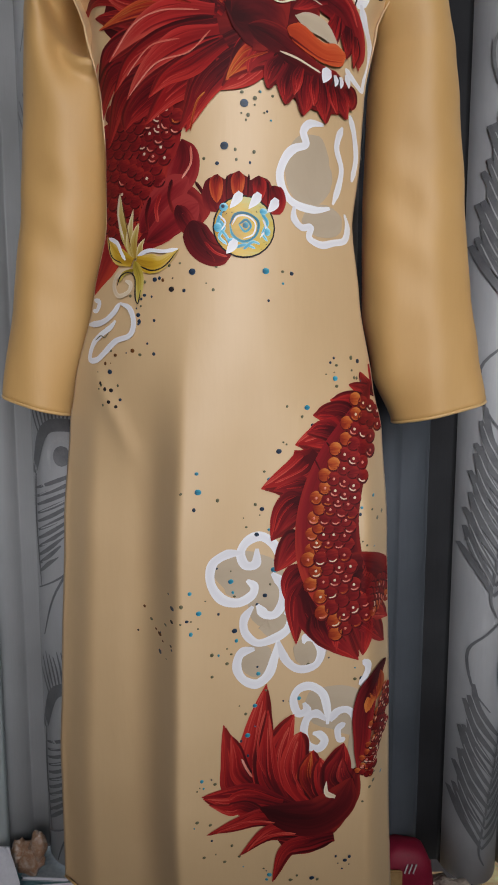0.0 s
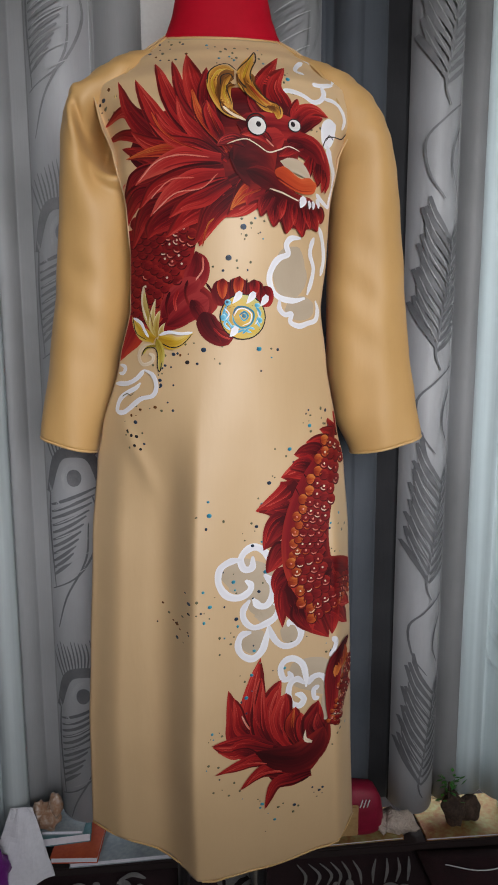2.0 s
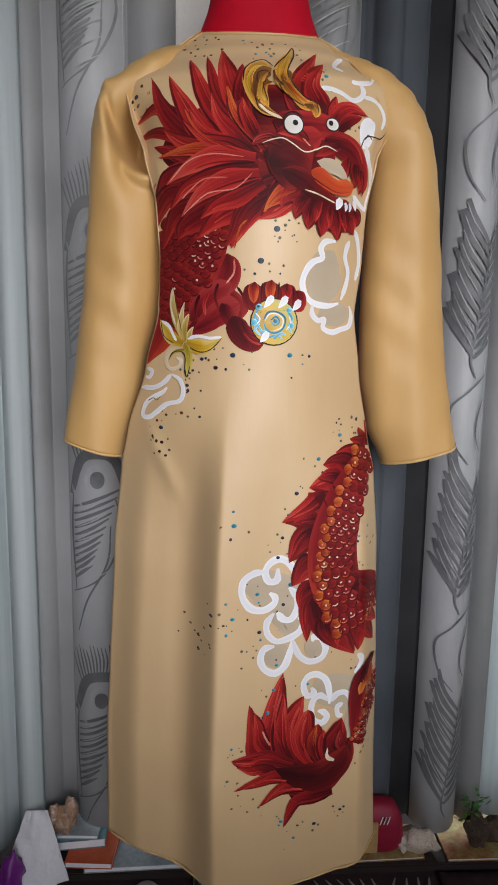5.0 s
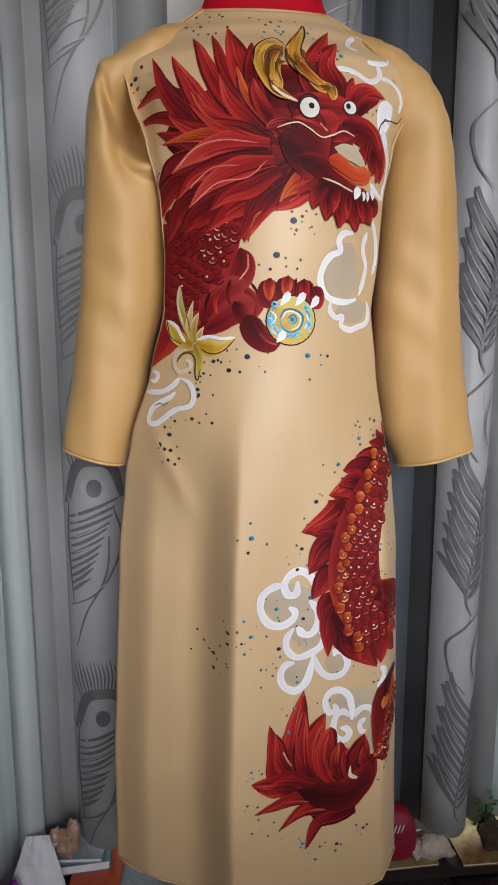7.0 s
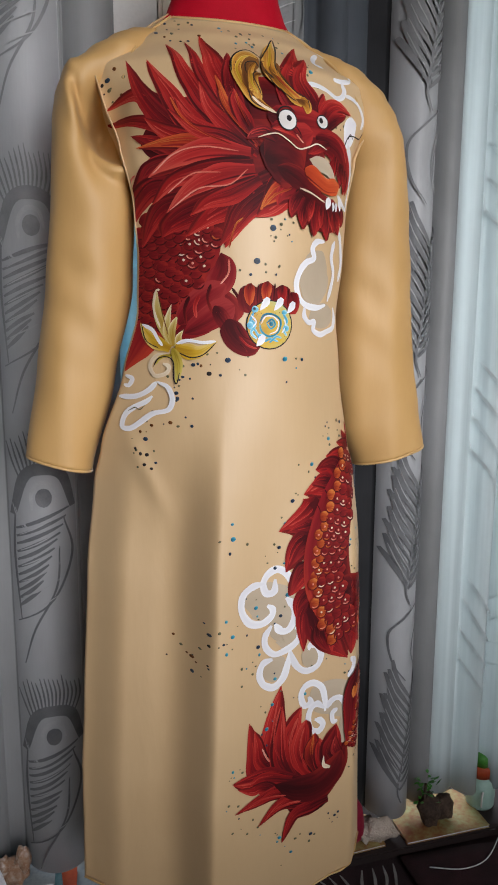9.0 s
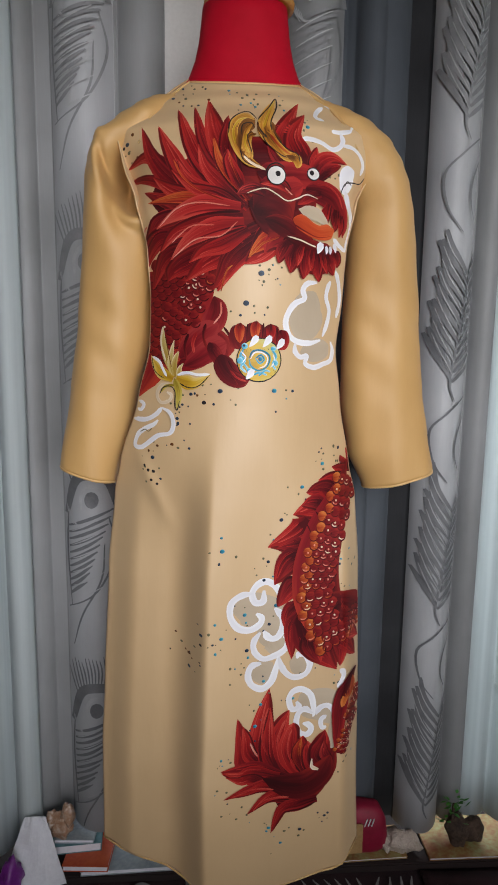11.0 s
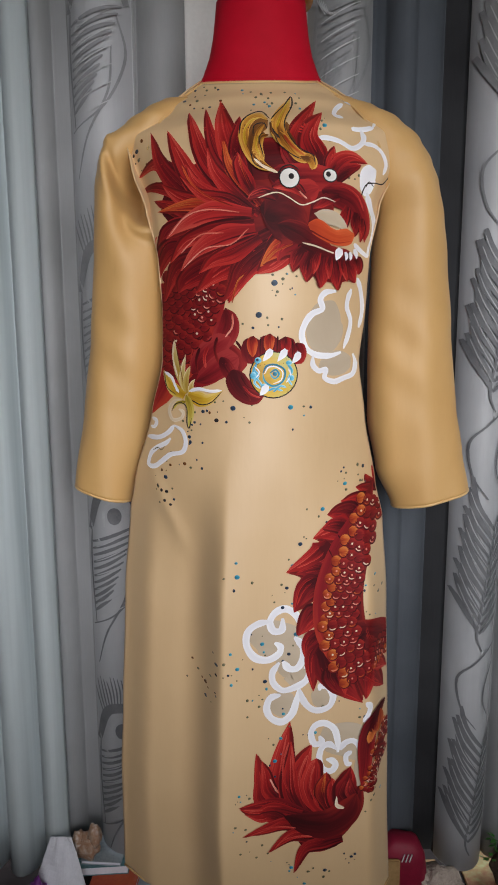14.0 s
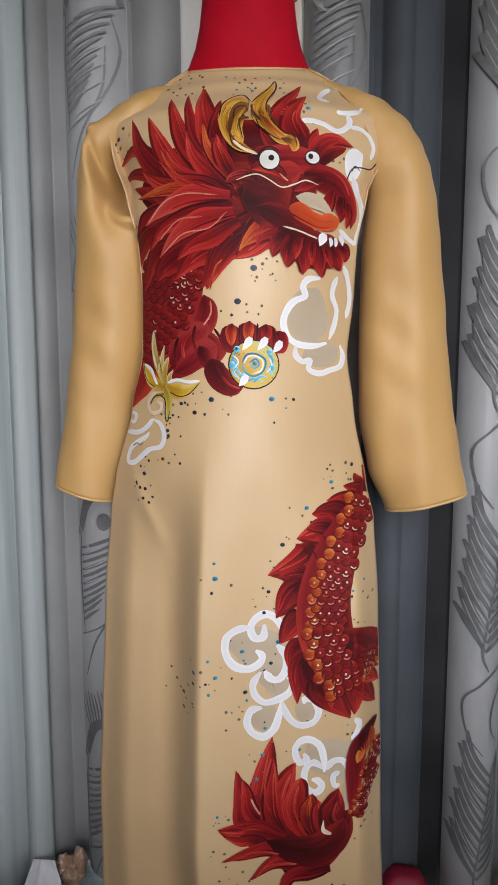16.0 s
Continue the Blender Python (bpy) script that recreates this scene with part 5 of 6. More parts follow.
scales((-0.1119, 1.1005), (-0.1290, 1.0752), (-0.1433, 1.0485), 0.0404, 5, 4, 0.06)

# arm and claw
layer(0)
band("painted_arm", DARK, (0.0304, 0.0654, 0.0638, 0.0456), (-0.1409, 1.0543), (-0.1111, 1.0572), (-0.0797, 1.0655), (-0.0538, 1.0645))
band("painted_arm", MAROON, (0.0304, 0.0456, 0.0426, 0.0304), (-0.1032, 1.0487), (-0.0782, 1.0641), (-0.0590, 1.0558), (-0.0503, 1.0416))
band("arm_muscle", ARM, (0.0076, 0.0258, 0.0304, 0.0152), (-0.0642, 1.1240), (-0.0600, 1.1071), (-0.0660, 1.0901), (-0.0781, 1.0771))
band("arm_muscle", ARM, (0.0152, 0.0274, 0.0304, 0.0198), (-0.1096, 1.0424), (-0.0951, 1.0608), (-0.0781, 1.0757), (-0.0587, 1.0888))
band("arm_muscle", ARM, (0.0122, 0.0258, 0.0304, 0.0258), (-0.1033, 1.0324), (-0.0830, 1.0451), (-0.0649, 1.0572), (-0.0487, 1.0646))
band("arm_muscle", MAROON, (0.0091, 0.0167, 0.0167, 0.0106), (-0.0707, 1.0643), (-0.0649, 1.0543), (-0.0591, 1.0443), (-0.0518, 1.0329))
line("arm_groove", DEEP, 0.0038, (-0.0980, 1.0753), (-0.1030, 1.0598), (-0.1016, 1.0428))
line("arm_groove", DEEP, 0.0038, (-0.0749, 1.0887), (-0.0781, 1.0728), (-0.0738, 1.0570))
line("arm_groove", DEEP, 0.0030, (-0.0515, 1.0846), (-0.0443, 1.0732), (-0.0415, 1.0589))
line("arm_light", PINK, 0.0020, (-0.0556, 1.1169), (-0.0557, 1.1015), (-0.0646, 1.0887))
line("arm_light", ROSE, 0.0038, (-0.0871, 1.0770), (-0.0920, 1.0638), (-0.0906, 1.0506))
band("thumb", MAROON, (0.0228, 0.0289, 0.0243, 0.0122), (-0.0561, 1.0487), (-0.0475, 1.0286), (-0.0329, 1.0172), (-0.0170, 1.0172))
line("thumb_light", ROSE, 0.0023, (-0.0431, 1.0287), (-0.0329, 1.0186), (-0.0213, 1.0143))
line("arm_groove", DEEP, 0.0023, (-0.0459, 1.0416), (-0.0373, 1.0287), (-0.0228, 1.0230))
line("arm_groove", DEEP, 0.0018, (-0.0417, 1.0200), (-0.0359, 1.0142), (-0.0330, 1.0099))
band("finger", MAROON, (0.0198, 0.0274, 0.0228), (-0.0300, 1.0889), (-0.0314, 1.0719), (-0.0286, 1.0562))
band("finger", MAROON, (0.0198, 0.0274, 0.0213), (-0.0093, 1.0917), (-0.0114, 1.0762), (-0.0128, 1.0605))
band("finger", MAROON, (0.0182, 0.0258, 0.0198), (0.0086, 1.0889), (0.0102, 1.0747), (0.0074, 1.0603))
band("finger", DARK, (0.0152, 0.0198, 0.0152), (0.0232, 1.0817), (0.0264, 1.0687), (0.0222, 1.0558))
band("finger_light", ORANGE, (0.0061, 0.0129, 0.0122, 0.0061), (-0.0300, 1.0903), (-0.0314, 1.0804), (-0.0307, 1.0647))
band("finger_light", ORANGE, (0.0061, 0.0129, 0.0122, 0.0061), (-0.0093, 1.0931), (-0.0107, 1.0833), (-0.0114, 1.0691))
band("finger_light", RED, (0.0061, 0.0129, 0.0122, 0.0061), (0.0093, 1.0896), (0.0101, 1.0804), (0.0095, 1.0675))
line("arm_groove", DEEP, 0.0023, (-0.0207, 1.0889), (-0.0214, 1.0762), (-0.0207, 1.0605))
line("arm_groove", DEEP, 0.0023, (-0.0000, 1.0903), (-0.0007, 1.0776), (-0.0013, 1.0619))
line("arm_groove", DEEP, 0.0023, (0.0181, 1.0846), (0.0189, 1.0746), (0.0177, 1.0602))
disc("pearl_rim", INK, 0.0304, 0.0293, (-0.0048, 1.0425))
disc("pearl", GOLDFOIL, 0.0289, 0.0277, (-0.0048, 1.0425))
line("pearl_line", TEAL, 0.0026, (-0.0185, 1.0447), (-0.0128, 1.0540), (-0.0012, 1.0547), (0.0090, 1.0474), (0.0062, 1.0344), (-0.0054, 1.0287), (-0.0156, 1.0346), (-0.0185, 1.0447))
line("pearl_line", WHITE, 0.0015, (-0.0163, 1.0440), (-0.0113, 1.0519), (-0.0019, 1.0525), (0.0061, 1.0460), (0.0040, 1.0359), (-0.0054, 1.0316))
line("pearl_line", TEAL, 0.0023, (-0.0098, 1.0447), (-0.0026, 1.0490), (0.0017, 1.0431), (-0.0040, 1.0381), (-0.0098, 1.0447))
line("pearl_line", SKY, 0.0033, (-0.0300, 1.0490), (-0.0243, 1.0418), (-0.0286, 1.0332), (-0.0214, 1.0259))
line("pearl_line", SKY, 0.0030, (-0.0257, 1.0576), (-0.0300, 1.0447), (-0.0228, 1.0346), (-0.0170, 1.0259))
line("pearl_line", SKY, 0.0030, (0.0119, 1.0560), (0.0178, 1.0472), (0.0135, 1.0371), (0.0180, 1.0297))
line("pearl_line", SKY, 0.0026, (-0.0127, 1.0230), (-0.0040, 1.0258), (0.0063, 1.0227))
line("pearl_line", WHITE, 0.0015, (-0.0286, 1.0533), (-0.0228, 1.0462), (-0.0271, 1.0389))
line("pearl_line", WHITE, 0.0015, (0.0134, 1.0502), (0.0164, 1.0414), (0.0106, 1.0328))
line("pearl_line", SKY, 0.0026, (-0.0054, 1.0215), (0.0033, 1.0286), (0.0106, 1.0270))
disc("pearl_dot", SKY, 0.0042, 0.0038, (-0.0243, 1.0605))
disc("pearl_dot", SKY, 0.0038, 0.0046, (-0.0300, 1.0418))
disc("pearl_dot", SKY, 0.0038, 0.0033, (-0.0170, 1.0288))
disc("pearl_dot", TEAL, 0.0030, 0.0030, (-0.0033, 1.0439))
disc("pearl_dot", SKY, 0.0038, 0.0030, (0.0140, 1.0574))
disc("pearl_dot", SKY, 0.0030, 0.0038, (0.0179, 1.0385))
disc("pearl_dot", NAVY, 0.0017, 0.0017, (-0.0250, 1.0612))
disc("pearl_dot", NAVY, 0.0017, 0.0017, (-0.0163, 1.0281))
petal("claw_nail", WHITE, 0.0091, (-0.0078, 1.0740), (-0.0121, 1.0669), (-0.0185, 1.0591))
petal("claw_nail", WHITE, 0.0091, (0.0102, 1.0739), (0.0059, 1.0668), (-0.0005, 1.0590))
petal("claw_nail", WHITE, 0.0091, (0.0271, 1.0702), (0.0235, 1.0630), (0.0177, 1.0566))
petal("claw_nail", WHITE, 0.0091, (-0.0127, 1.0303), (-0.0170, 1.0230), (-0.0221, 1.0172))
# lily
layer(110)
petal("lily_petal", LILY, 0.0114, (-0.1180, 1.0165), (-0.1279, 1.0437), (-0.1328, 1.0624), (-0.1330, 1.0850))
petal("lily_petal", LILY, 0.0084, (-0.1180, 1.0180), (-0.1229, 1.0342), (-0.1211, 1.0516), (-0.1174, 1.0667))
petal("lily_petal", LILY, 0.0084, (-0.1164, 1.0181), (-0.1179, 1.0330), (-0.1145, 1.0452), (-0.1112, 1.0520))
petal("lily_petal", YELLOW, 0.0167, (-0.1197, 1.0134), (-0.1349, 1.0212), (-0.1437, 1.0312), (-0.1510, 1.0445))
petal("lily_petal", LILY, 0.0068, (-0.1131, 1.0154), (-0.1106, 1.0260), (-0.1089, 1.0306), (-0.1049, 1.0360))
petal("lily_petal", YELLOW, 0.0190, (-0.1148, 1.0152), (-0.0988, 1.0104), (-0.0864, 1.0111), (-0.0681, 1.0229))
line("petal_edge", WHITE, 0.0038, (-0.1491, 1.0431), (-0.1384, 1.0362), (-0.1332, 1.0259), (-0.1281, 1.0172))
line("petal_edge", CREAM, 0.0023, (-0.1339, 1.0835), (-0.1363, 1.0622), (-0.1297, 1.0383))
line("petal_edge", WHITE, 0.0038, (-0.1131, 1.0199), (-0.1002, 1.0237), (-0.0847, 1.0215), (-0.0696, 1.0229))
line("painted_line", INK, 0.0014, (-0.1116, 1.0095), (-0.0973, 1.0038), (-0.0833, 1.0076), (-0.0696, 1.0214))
line("painted_line", INK, 0.0012, (-0.1500, 1.0430), (-0.1455, 1.0234), (-0.1315, 1.0139))
line("painted_line", BROWN, 0.0012, (-0.1307, 1.0745), (-0.1261, 1.0513), (-0.1213, 1.0298))
band("lily_stem", OLIVE, (0.0084, 0.0099, 0.0076, 0.0015), (-0.1172, 1.0151), (-0.1117, 0.9990), (-0.1118, 0.9854), (-0.1144, 0.9715))
line("lily_curl", CREAM, 0.0046, (-0.1214, 1.0072), (-0.1350, 1.0045), (-0.1421, 0.9930), (-0.1370, 0.9812), (-0.1250, 0.9841), (-0.1216, 0.9921), (-0.1282, 0.9960))
line("lily_curl", OLIVE, 0.0038, (-0.1181, 1.0060), (-0.1299, 1.0034), (-0.1368, 0.9951))
line("painted_line", INK, 0.0014, (-0.1386, 0.9919), (-0.1333, 1.0016), (-0.1231, 1.0040), (-0.1166, 0.9970), (-0.1168, 0.9788), (-0.1136, 0.9723), (-0.1102, 0.9855))
line("cloud_stroke", WHITE, 0.0061, (-0.1781, 0.9531), (-0.1588, 0.9548), (-0.1442, 0.9633), (-0.1354, 0.9737))
line("cloud_stroke", WHITE, 0.0061, (-0.1354, 0.9737), (-0.1235, 0.9675), (-0.1187, 0.9528), (-0.1238, 0.9399), (-0.1408, 0.9344), (-0.1551, 0.9227), (-0.1661, 0.9145), (-0.1758, 0.9156), (-0.1721, 0.9304), (-0.1626, 0.9401), (-0.1478, 0.9488), (-0.1407, 0.9560))
line("cloud_stroke", WHITE, 0.0046, (-0.1700, 0.9800), (-0.1624, 0.9763), (-0.1663, 0.9678), (-0.1721, 0.9685))
line("painted_line", MOSS, 0.0011, (-0.1683, 0.9359), (-0.1607, 0.9404), (-0.1551, 0.9383), (-0.1497, 0.9439))

# sidecloud
layer(0)
band("cloud_wash", WASH, (0.0228, 0.0456, 0.0486, 0.0304), (0.0708, 1.1327), (0.0603, 1.1110), (0.0610, 1.0893), (0.0681, 1.0694))
band("cloud_wash", WASH, (0.0152, 0.0304, 0.0304, 0.0152), (0.0526, 1.0521), (0.0685, 1.0544), (0.0852, 1.0567), (0.0972, 1.0623))
line("cloud_stroke", WHITE, 0.0076, (0.0737, 1.1450), (0.0595, 1.1430), (0.0528, 1.1344), (0.0553, 1.1231), (0.0433, 1.1172), (0.0346, 1.1073), (0.0297, 1.0917), (0.0352, 1.0758), (0.0476, 1.0669), (0.0666, 1.0649), (0.0830, 1.0689))
line("cloud_stroke", WHITE, 0.0061, (0.0951, 1.1489), (0.0904, 1.1371), (0.0891, 1.1253), (0.0949, 1.1092), (0.0923, 1.0913), (0.0862, 1.0734))
line("cloud_stroke", WHITE, 0.0068, (0.0446, 1.0655), (0.0448, 1.0538), (0.0527, 1.0462), (0.0622, 1.0473), (0.0608, 1.0369), (0.0739, 1.0316), (0.0874, 1.0353), (0.1014, 1.0405), (0.1047, 1.0542), (0.1006, 1.0668))
line("cloud_stroke", WHITE, 0.0061, (0.1033, 1.1633), (0.1094, 1.1453), (0.1121, 1.1230), (0.1078, 1.1003))

# tail
layer(0)
flame("fin", DARK, 0.0122, (0.1442, 0.8883), (0.1407, 0.8984), (0.1346, 0.9095))
flame("fin", DARK, 0.0137, (0.1445, 0.8757), (0.1290, 0.8905), (0.1231, 0.9016))
flame("fin", DARK, 0.0182, (0.1361, 0.8758), (0.1257, 0.8823), (0.1075, 0.8876))
flame("fin", RED, 0.0258, (0.1309, 0.8611), (0.1090, 0.8707), (0.0852, 0.8728))
flame("fin", DARK, 0.0304, (0.1130, 0.8512), (0.0893, 0.8584), (0.0664, 0.8578))
flame("fin", RED, 0.0410, (0.1010, 0.8331), (0.0795, 0.8344), (0.0476, 0.8280))
flame("fin", DARK, 0.0228, (0.0960, 0.8369), (0.0762, 0.8426), (0.0601, 0.8400))
flame("fin", RED, 0.0471, (0.0732, 0.8165), (0.0559, 0.7994), (0.0126, 0.7828))
flame("fin", DARK, 0.0258, (0.0656, 0.7834), (0.0482, 0.7826), (0.0249, 0.7808))
flame("fin", DARK, 0.0380, (0.0610, 0.7686), (0.0407, 0.7573), (0.0231, 0.7269))
flame("fin", DARK, 0.0334, (0.0568, 0.7317), (0.0443, 0.7179), (0.0289, 0.6939))
flame("fin", DARK, 0.0258, (0.0604, 0.6984), (0.0448, 0.6831), (0.0395, 0.6600))
flame("fin", DARK, 0.0274, (0.0623, 0.6816), (0.0499, 0.6576), (0.0505, 0.6125))
flame("fin", DARK, 0.0502, (0.0616, 0.6733), (0.0867, 0.6283), (0.1194, 0.5897))
flame("fin", DARK, 0.0380, (0.0742, 0.6467), (0.0827, 0.6244), (0.0946, 0.5999))
flame("fin", DARK, 0.0380, (0.1146, 0.6479), (0.1247, 0.6306), (0.1241, 0.5950))
flame("fin", DARK, 0.0304, (0.1117, 0.6351), (0.1298, 0.6337), (0.1564, 0.5923))
flame("fin", RED, 0.0258, (0.1148, 0.6419), (0.1365, 0.6430), (0.1622, 0.6166))
band("painted_body", DEEP, (0.0198, 0.0304, 0.0365, 0.0380, 0.0395, 0.0426, 0.0380, 0.0228), (0.1443, 0.8638), (0.1213, 0.8348), (0.1057, 0.7952), (0.0979, 0.7528), (0.1002, 0.7119), (0.1091, 0.6778), (0.1236, 0.6692), (0.1549, 0.6544))
band("painted_body", DEEP, (0.0304, 0.0380, 0.0350), (0.1024, 0.6866), (0.1230, 0.6929), (0.1571, 0.6680))
band("painted_body", SCALEBED, (0.0122, 0.0304, 0.0426, 0.0471, 0.0486, 0.0502, 0.0456, 0.0334), (0.1364, 0.8899), (0.1202, 0.8535), (0.0960, 0.8153), (0.0800, 0.7780), (0.0726, 0.7386), (0.0781, 0.6968), (0.0982, 0.6614), (0.1272, 0.6600))
line("tail_groove", DEEP, 0.0018, (0.0993, 0.8425), (0.1077, 0.8353), (0.1092, 0.8260))
line("tail_groove", DEEP, 0.0018, (0.1062, 0.8582), (0.1147, 0.8510), (0.1179, 0.8415))
line("tail_groove", DEEP, 0.0018, (0.0812, 0.8295), (0.0878, 0.8194), (0.0895, 0.8083))
line("tail_groove", DEEP, 0.0018, (0.0684, 0.8123), (0.0750, 0.7990), (0.0767, 0.7894))
line("tail_groove", DEEP, 0.0017, (0.1135, 0.8721), (0.1227, 0.8638), (0.1262, 0.8539))
scales((0.1330, 0.8640), (0.0930, 0.7769), (0.0845, 0.7139), 0.0460, 14, 4, 0.65)
scales((0.0845, 0.7076), (0.0905, 0.6690), (0.1120, 0.6325), 0.0510, 6, 4, 0.65)
scales((0.1330, 0.6560), (0.1460, 0.6590), (0.1620, 0.6570), 0.0330, 6, 4, 0.3)
band("painted_body", DARK, (0.0167, 0.0258, 0.0258, 0.0182, 0.0023), (0.1597, 0.5695), (0.1377, 0.5584), (0.1275, 0.5296), (0.1252, 0.4933), (0.1205, 0.4582))
band("tail_edge", OCHRE, (0.0046, 0.0152, 0.0137, 0.0091), (0.1493, 0.5655), (0.1499, 0.5456), (0.1361, 0.5439), (0.1291, 0.5295))
scales((0.1588, 0.4977), (0.1406, 0.4849), (0.1306, 0.4562), 0.0229, 8, 4)
scales((0.1660, 0.5330), (0.1560, 0.5200), (0.1430, 0.5060), 0.0260, 6, 4)
# midcloud
layer(0)
band("cloud_wash", WASH, (0.0228, 0.0456, 0.0532, 0.0380), (-0.0364, 0.6945), (-0.0210, 0.6963), (0.0102, 0.6885), (0.0335, 0.7004))
band("cloud_wash", WASH, (0.0304, 0.0456, 0.0380), (0.0026, 0.6431), (0.0223, 0.6505), (0.0423, 0.6243))
band("cloud_wash", WASH, (0.0228, 0.0380, 0.0304), (-0.0091, 0.5977), (0.0076, 0.5957), (0.0228, 0.5908))
band("cloud_wash", WASH, (0.0228, 0.0380, 0.0274), (0.0507, 0.5936), (0.0652, 0.6006), (0.0801, 0.5902))
band("cloud_wash", WASH, (0.0304, 0.0456, 0.0532, 0.0380), (0.0597, 0.5360), (0.0802, 0.5377), (0.1094, 0.5302), (0.1249, 0.5025))
line("cloud_stroke", WHITE, 0.0099, (0.0084, 0.7192), (0.0070, 0.7028), (-0.0040, 0.7022), (-0.0087, 0.7159), (-0.0010, 0.7281), (0.0130, 0.7321), (0.0271, 0.7220), (0.0335, 0.7053), (0.0258, 0.6940))
line("cloud_stroke", WHITE, 0.0099, (-0.0071, 0.7157), (-0.0241, 0.7148), (-0.0379, 0.7054), (-0.0395, 0.6860), (-0.0287, 0.6677), (-0.0116, 0.6617), (0.0025, 0.6683), (0.0056, 0.6780), (-0.0023, 0.6855))
line("cloud_stroke", WHITE, 0.0099, (0.0242, 0.6923), (0.0354, 0.6787), (0.0356, 0.6602), (0.0278, 0.6471), (0.0168, 0.6472), (0.0088, 0.6577))
line("cloud_stroke", WHITE, 0.0091, (0.0041, 0.6564), (-0.0053, 0.6423), (-0.0036, 0.6268), (0.0091, 0.6153), (0.0265, 0.6199), (0.0407, 0.6295), (0.0453, 0.6444), (0.0373, 0.6484))
line("cloud_stroke", WHITE, 0.0099, (0.0060, 0.6087), (-0.0083, 0.6053), (-0.0130, 0.5906), (-0.0066, 0.5758), (0.0078, 0.5689), (0.0205, 0.5788), (0.0267, 0.5959), (0.0313, 0.6181))
line("cloud_stroke", WHITE, 0.0091, (0.0313, 0.6164), (0.0395, 0.5954), (0.0541, 0.5838), (0.0720, 0.5869), (0.0782, 0.6017), (0.0715, 0.6162), (0.0617, 0.6190), (0.0585, 0.6125))
line("cloud_stroke", WHITE, 0.0091, (0.0596, 0.5448), (0.0630, 0.5356), (0.0532, 0.5333), (0.0481, 0.5496), (0.0544, 0.5612), (0.0675, 0.5631), (0.0808, 0.5526), (0.0861, 0.5326), (0.0865, 0.5165))
line("cloud_stroke", WHITE, 0.0091, (0.0847, 0.5221), (0.0729, 0.5308), (0.0631, 0.5250), (0.0601, 0.5094), (0.0653, 0.4943), (0.0770, 0.4889), (0.0835, 0.4971), (0.0784, 0.5051), (0.0700, 0.5081))
line("cloud_stroke", WHITE, 0.0084, (0.0897, 0.5197), (0.0962, 0.5296), (0.1077, 0.5321), (0.1161, 0.5244), (0.1199, 0.5081), (0.1185, 0.4990))
line("cloud_stroke", WHITE, 0.0068, (0.1064, 0.5161), (0.0983, 0.5097), (0.1002, 0.4968), (0.1069, 0.4979))
band("cloud_stroke", WASH, (0.0061, 0.0122, 0.0137, 0.0106), (0.1149, 0.5065), (0.1163, 0.4881), (0.1176, 0.4714), (0.1162, 0.4603))
line("cloud_stroke", WHITE, 0.0076, (0.1250, 0.5897), (0.1312, 0.5816), (0.1280, 0.5703), (0.1218, 0.5598))
# flame
layer(0)
band("painted_root", DEEP, (0.0304, 0.0684, 0.0730, 0.0532, 0.0228, 0.0106), (0.0038, 0.4307), (0.0449, 0.4288), (0.0785, 0.4194), (0.1018, 0.4345), (0.1147, 0.4566), (0.1210, 0.4694))
band("painted_root", DEEP, (0.0304, 0.0456, 0.0380, 0.0152), (0.0289, 0.3912), (0.0624, 0.3858), (0.0916, 0.4027), (0.1121, 0.4288))
flame("flame_petal", RED, 0.0456, (0.0325, 0.4296), (0.0077, 0.4627), (0.0098, 0.5126), (0.0190, 0.5684))
flame("flame_petal", DARK, 0.0334, (0.0119, 0.4393), (-0.0126, 0.4519), (-0.0192, 0.4808), (-0.0272, 0.5265))
flame("flame_petal", RED, 0.0228, (0.0103, 0.4440), (-0.0078, 0.4639), (-0.0127, 0.4887), (-0.0192, 0.5134))
flame("flame_petal", RED, 0.0350, (0.0491, 0.4237), (0.0280, 0.4667), (0.0373, 0.5073), (0.0491, 0.5329))
flame("flame_petal", RED, 0.0304, (0.0366, 0.4294), (0.0199, 0.4576), (0.0180, 0.4942), (0.0208, 0.5387))
flame("flame_petal", RED, 0.0350, (0.0700, 0.4208), (0.0510, 0.4604), (0.0537, 0.4967), (0.0568, 0.5116))
flame("flame_petal", RED, 0.0304, (0.0827, 0.4187), (0.0678, 0.4489), (0.0691, 0.4718), (0.0712, 0.4879))
flame("flame_petal", ORANGE, 0.0198, (0.0750, 0.4264), (0.0627, 0.4543), (0.0641, 0.4725), (0.0688, 0.4865))
flame("flame_petal", RED, 0.0258, (0.0997, 0.4161), (0.0831, 0.4418), (0.0792, 0.4656), (0.0790, 0.4776))
flame("flame_petal", DARK, 0.0395, (0.1120, 0.4335), (0.0964, 0.4492), (0.1009, 0.4709), (0.1053, 0.4926))
flame("flame_petal", MAROON, 0.0167, (0.1151, 0.4398), (0.1064, 0.4517), (0.1045, 0.4613), (0.1042, 0.4743))
flame("flame_petal", DARK, 0.0274, (0.0533, 0.4185), (0.0038, 0.4381), (-0.0207, 0.4425), (-0.0513, 0.4458))
flame("flame_petal", RED, 0.0243, (0.0367, 0.4248), (-0.0044, 0.4337), (-0.0240, 0.4312), (-0.0497, 0.4436))
flame("flame_petal", RED, 0.0198, (0.0204, 0.4109), (-0.0085, 0.4251), (-0.0207, 0.4240), (-0.0433, 0.4348))
flame("flame_petal", DARK, 0.0228, (0.0706, 0.3964), (0.0286, 0.4109), (-0.0043, 0.4082), (-0.0467, 0.3977))
flame("flame_petal", RED, 0.0167, (0.0453, 0.4020), (0.0122, 0.4072), (-0.0084, 0.4021), (-0.0370, 0.3982))
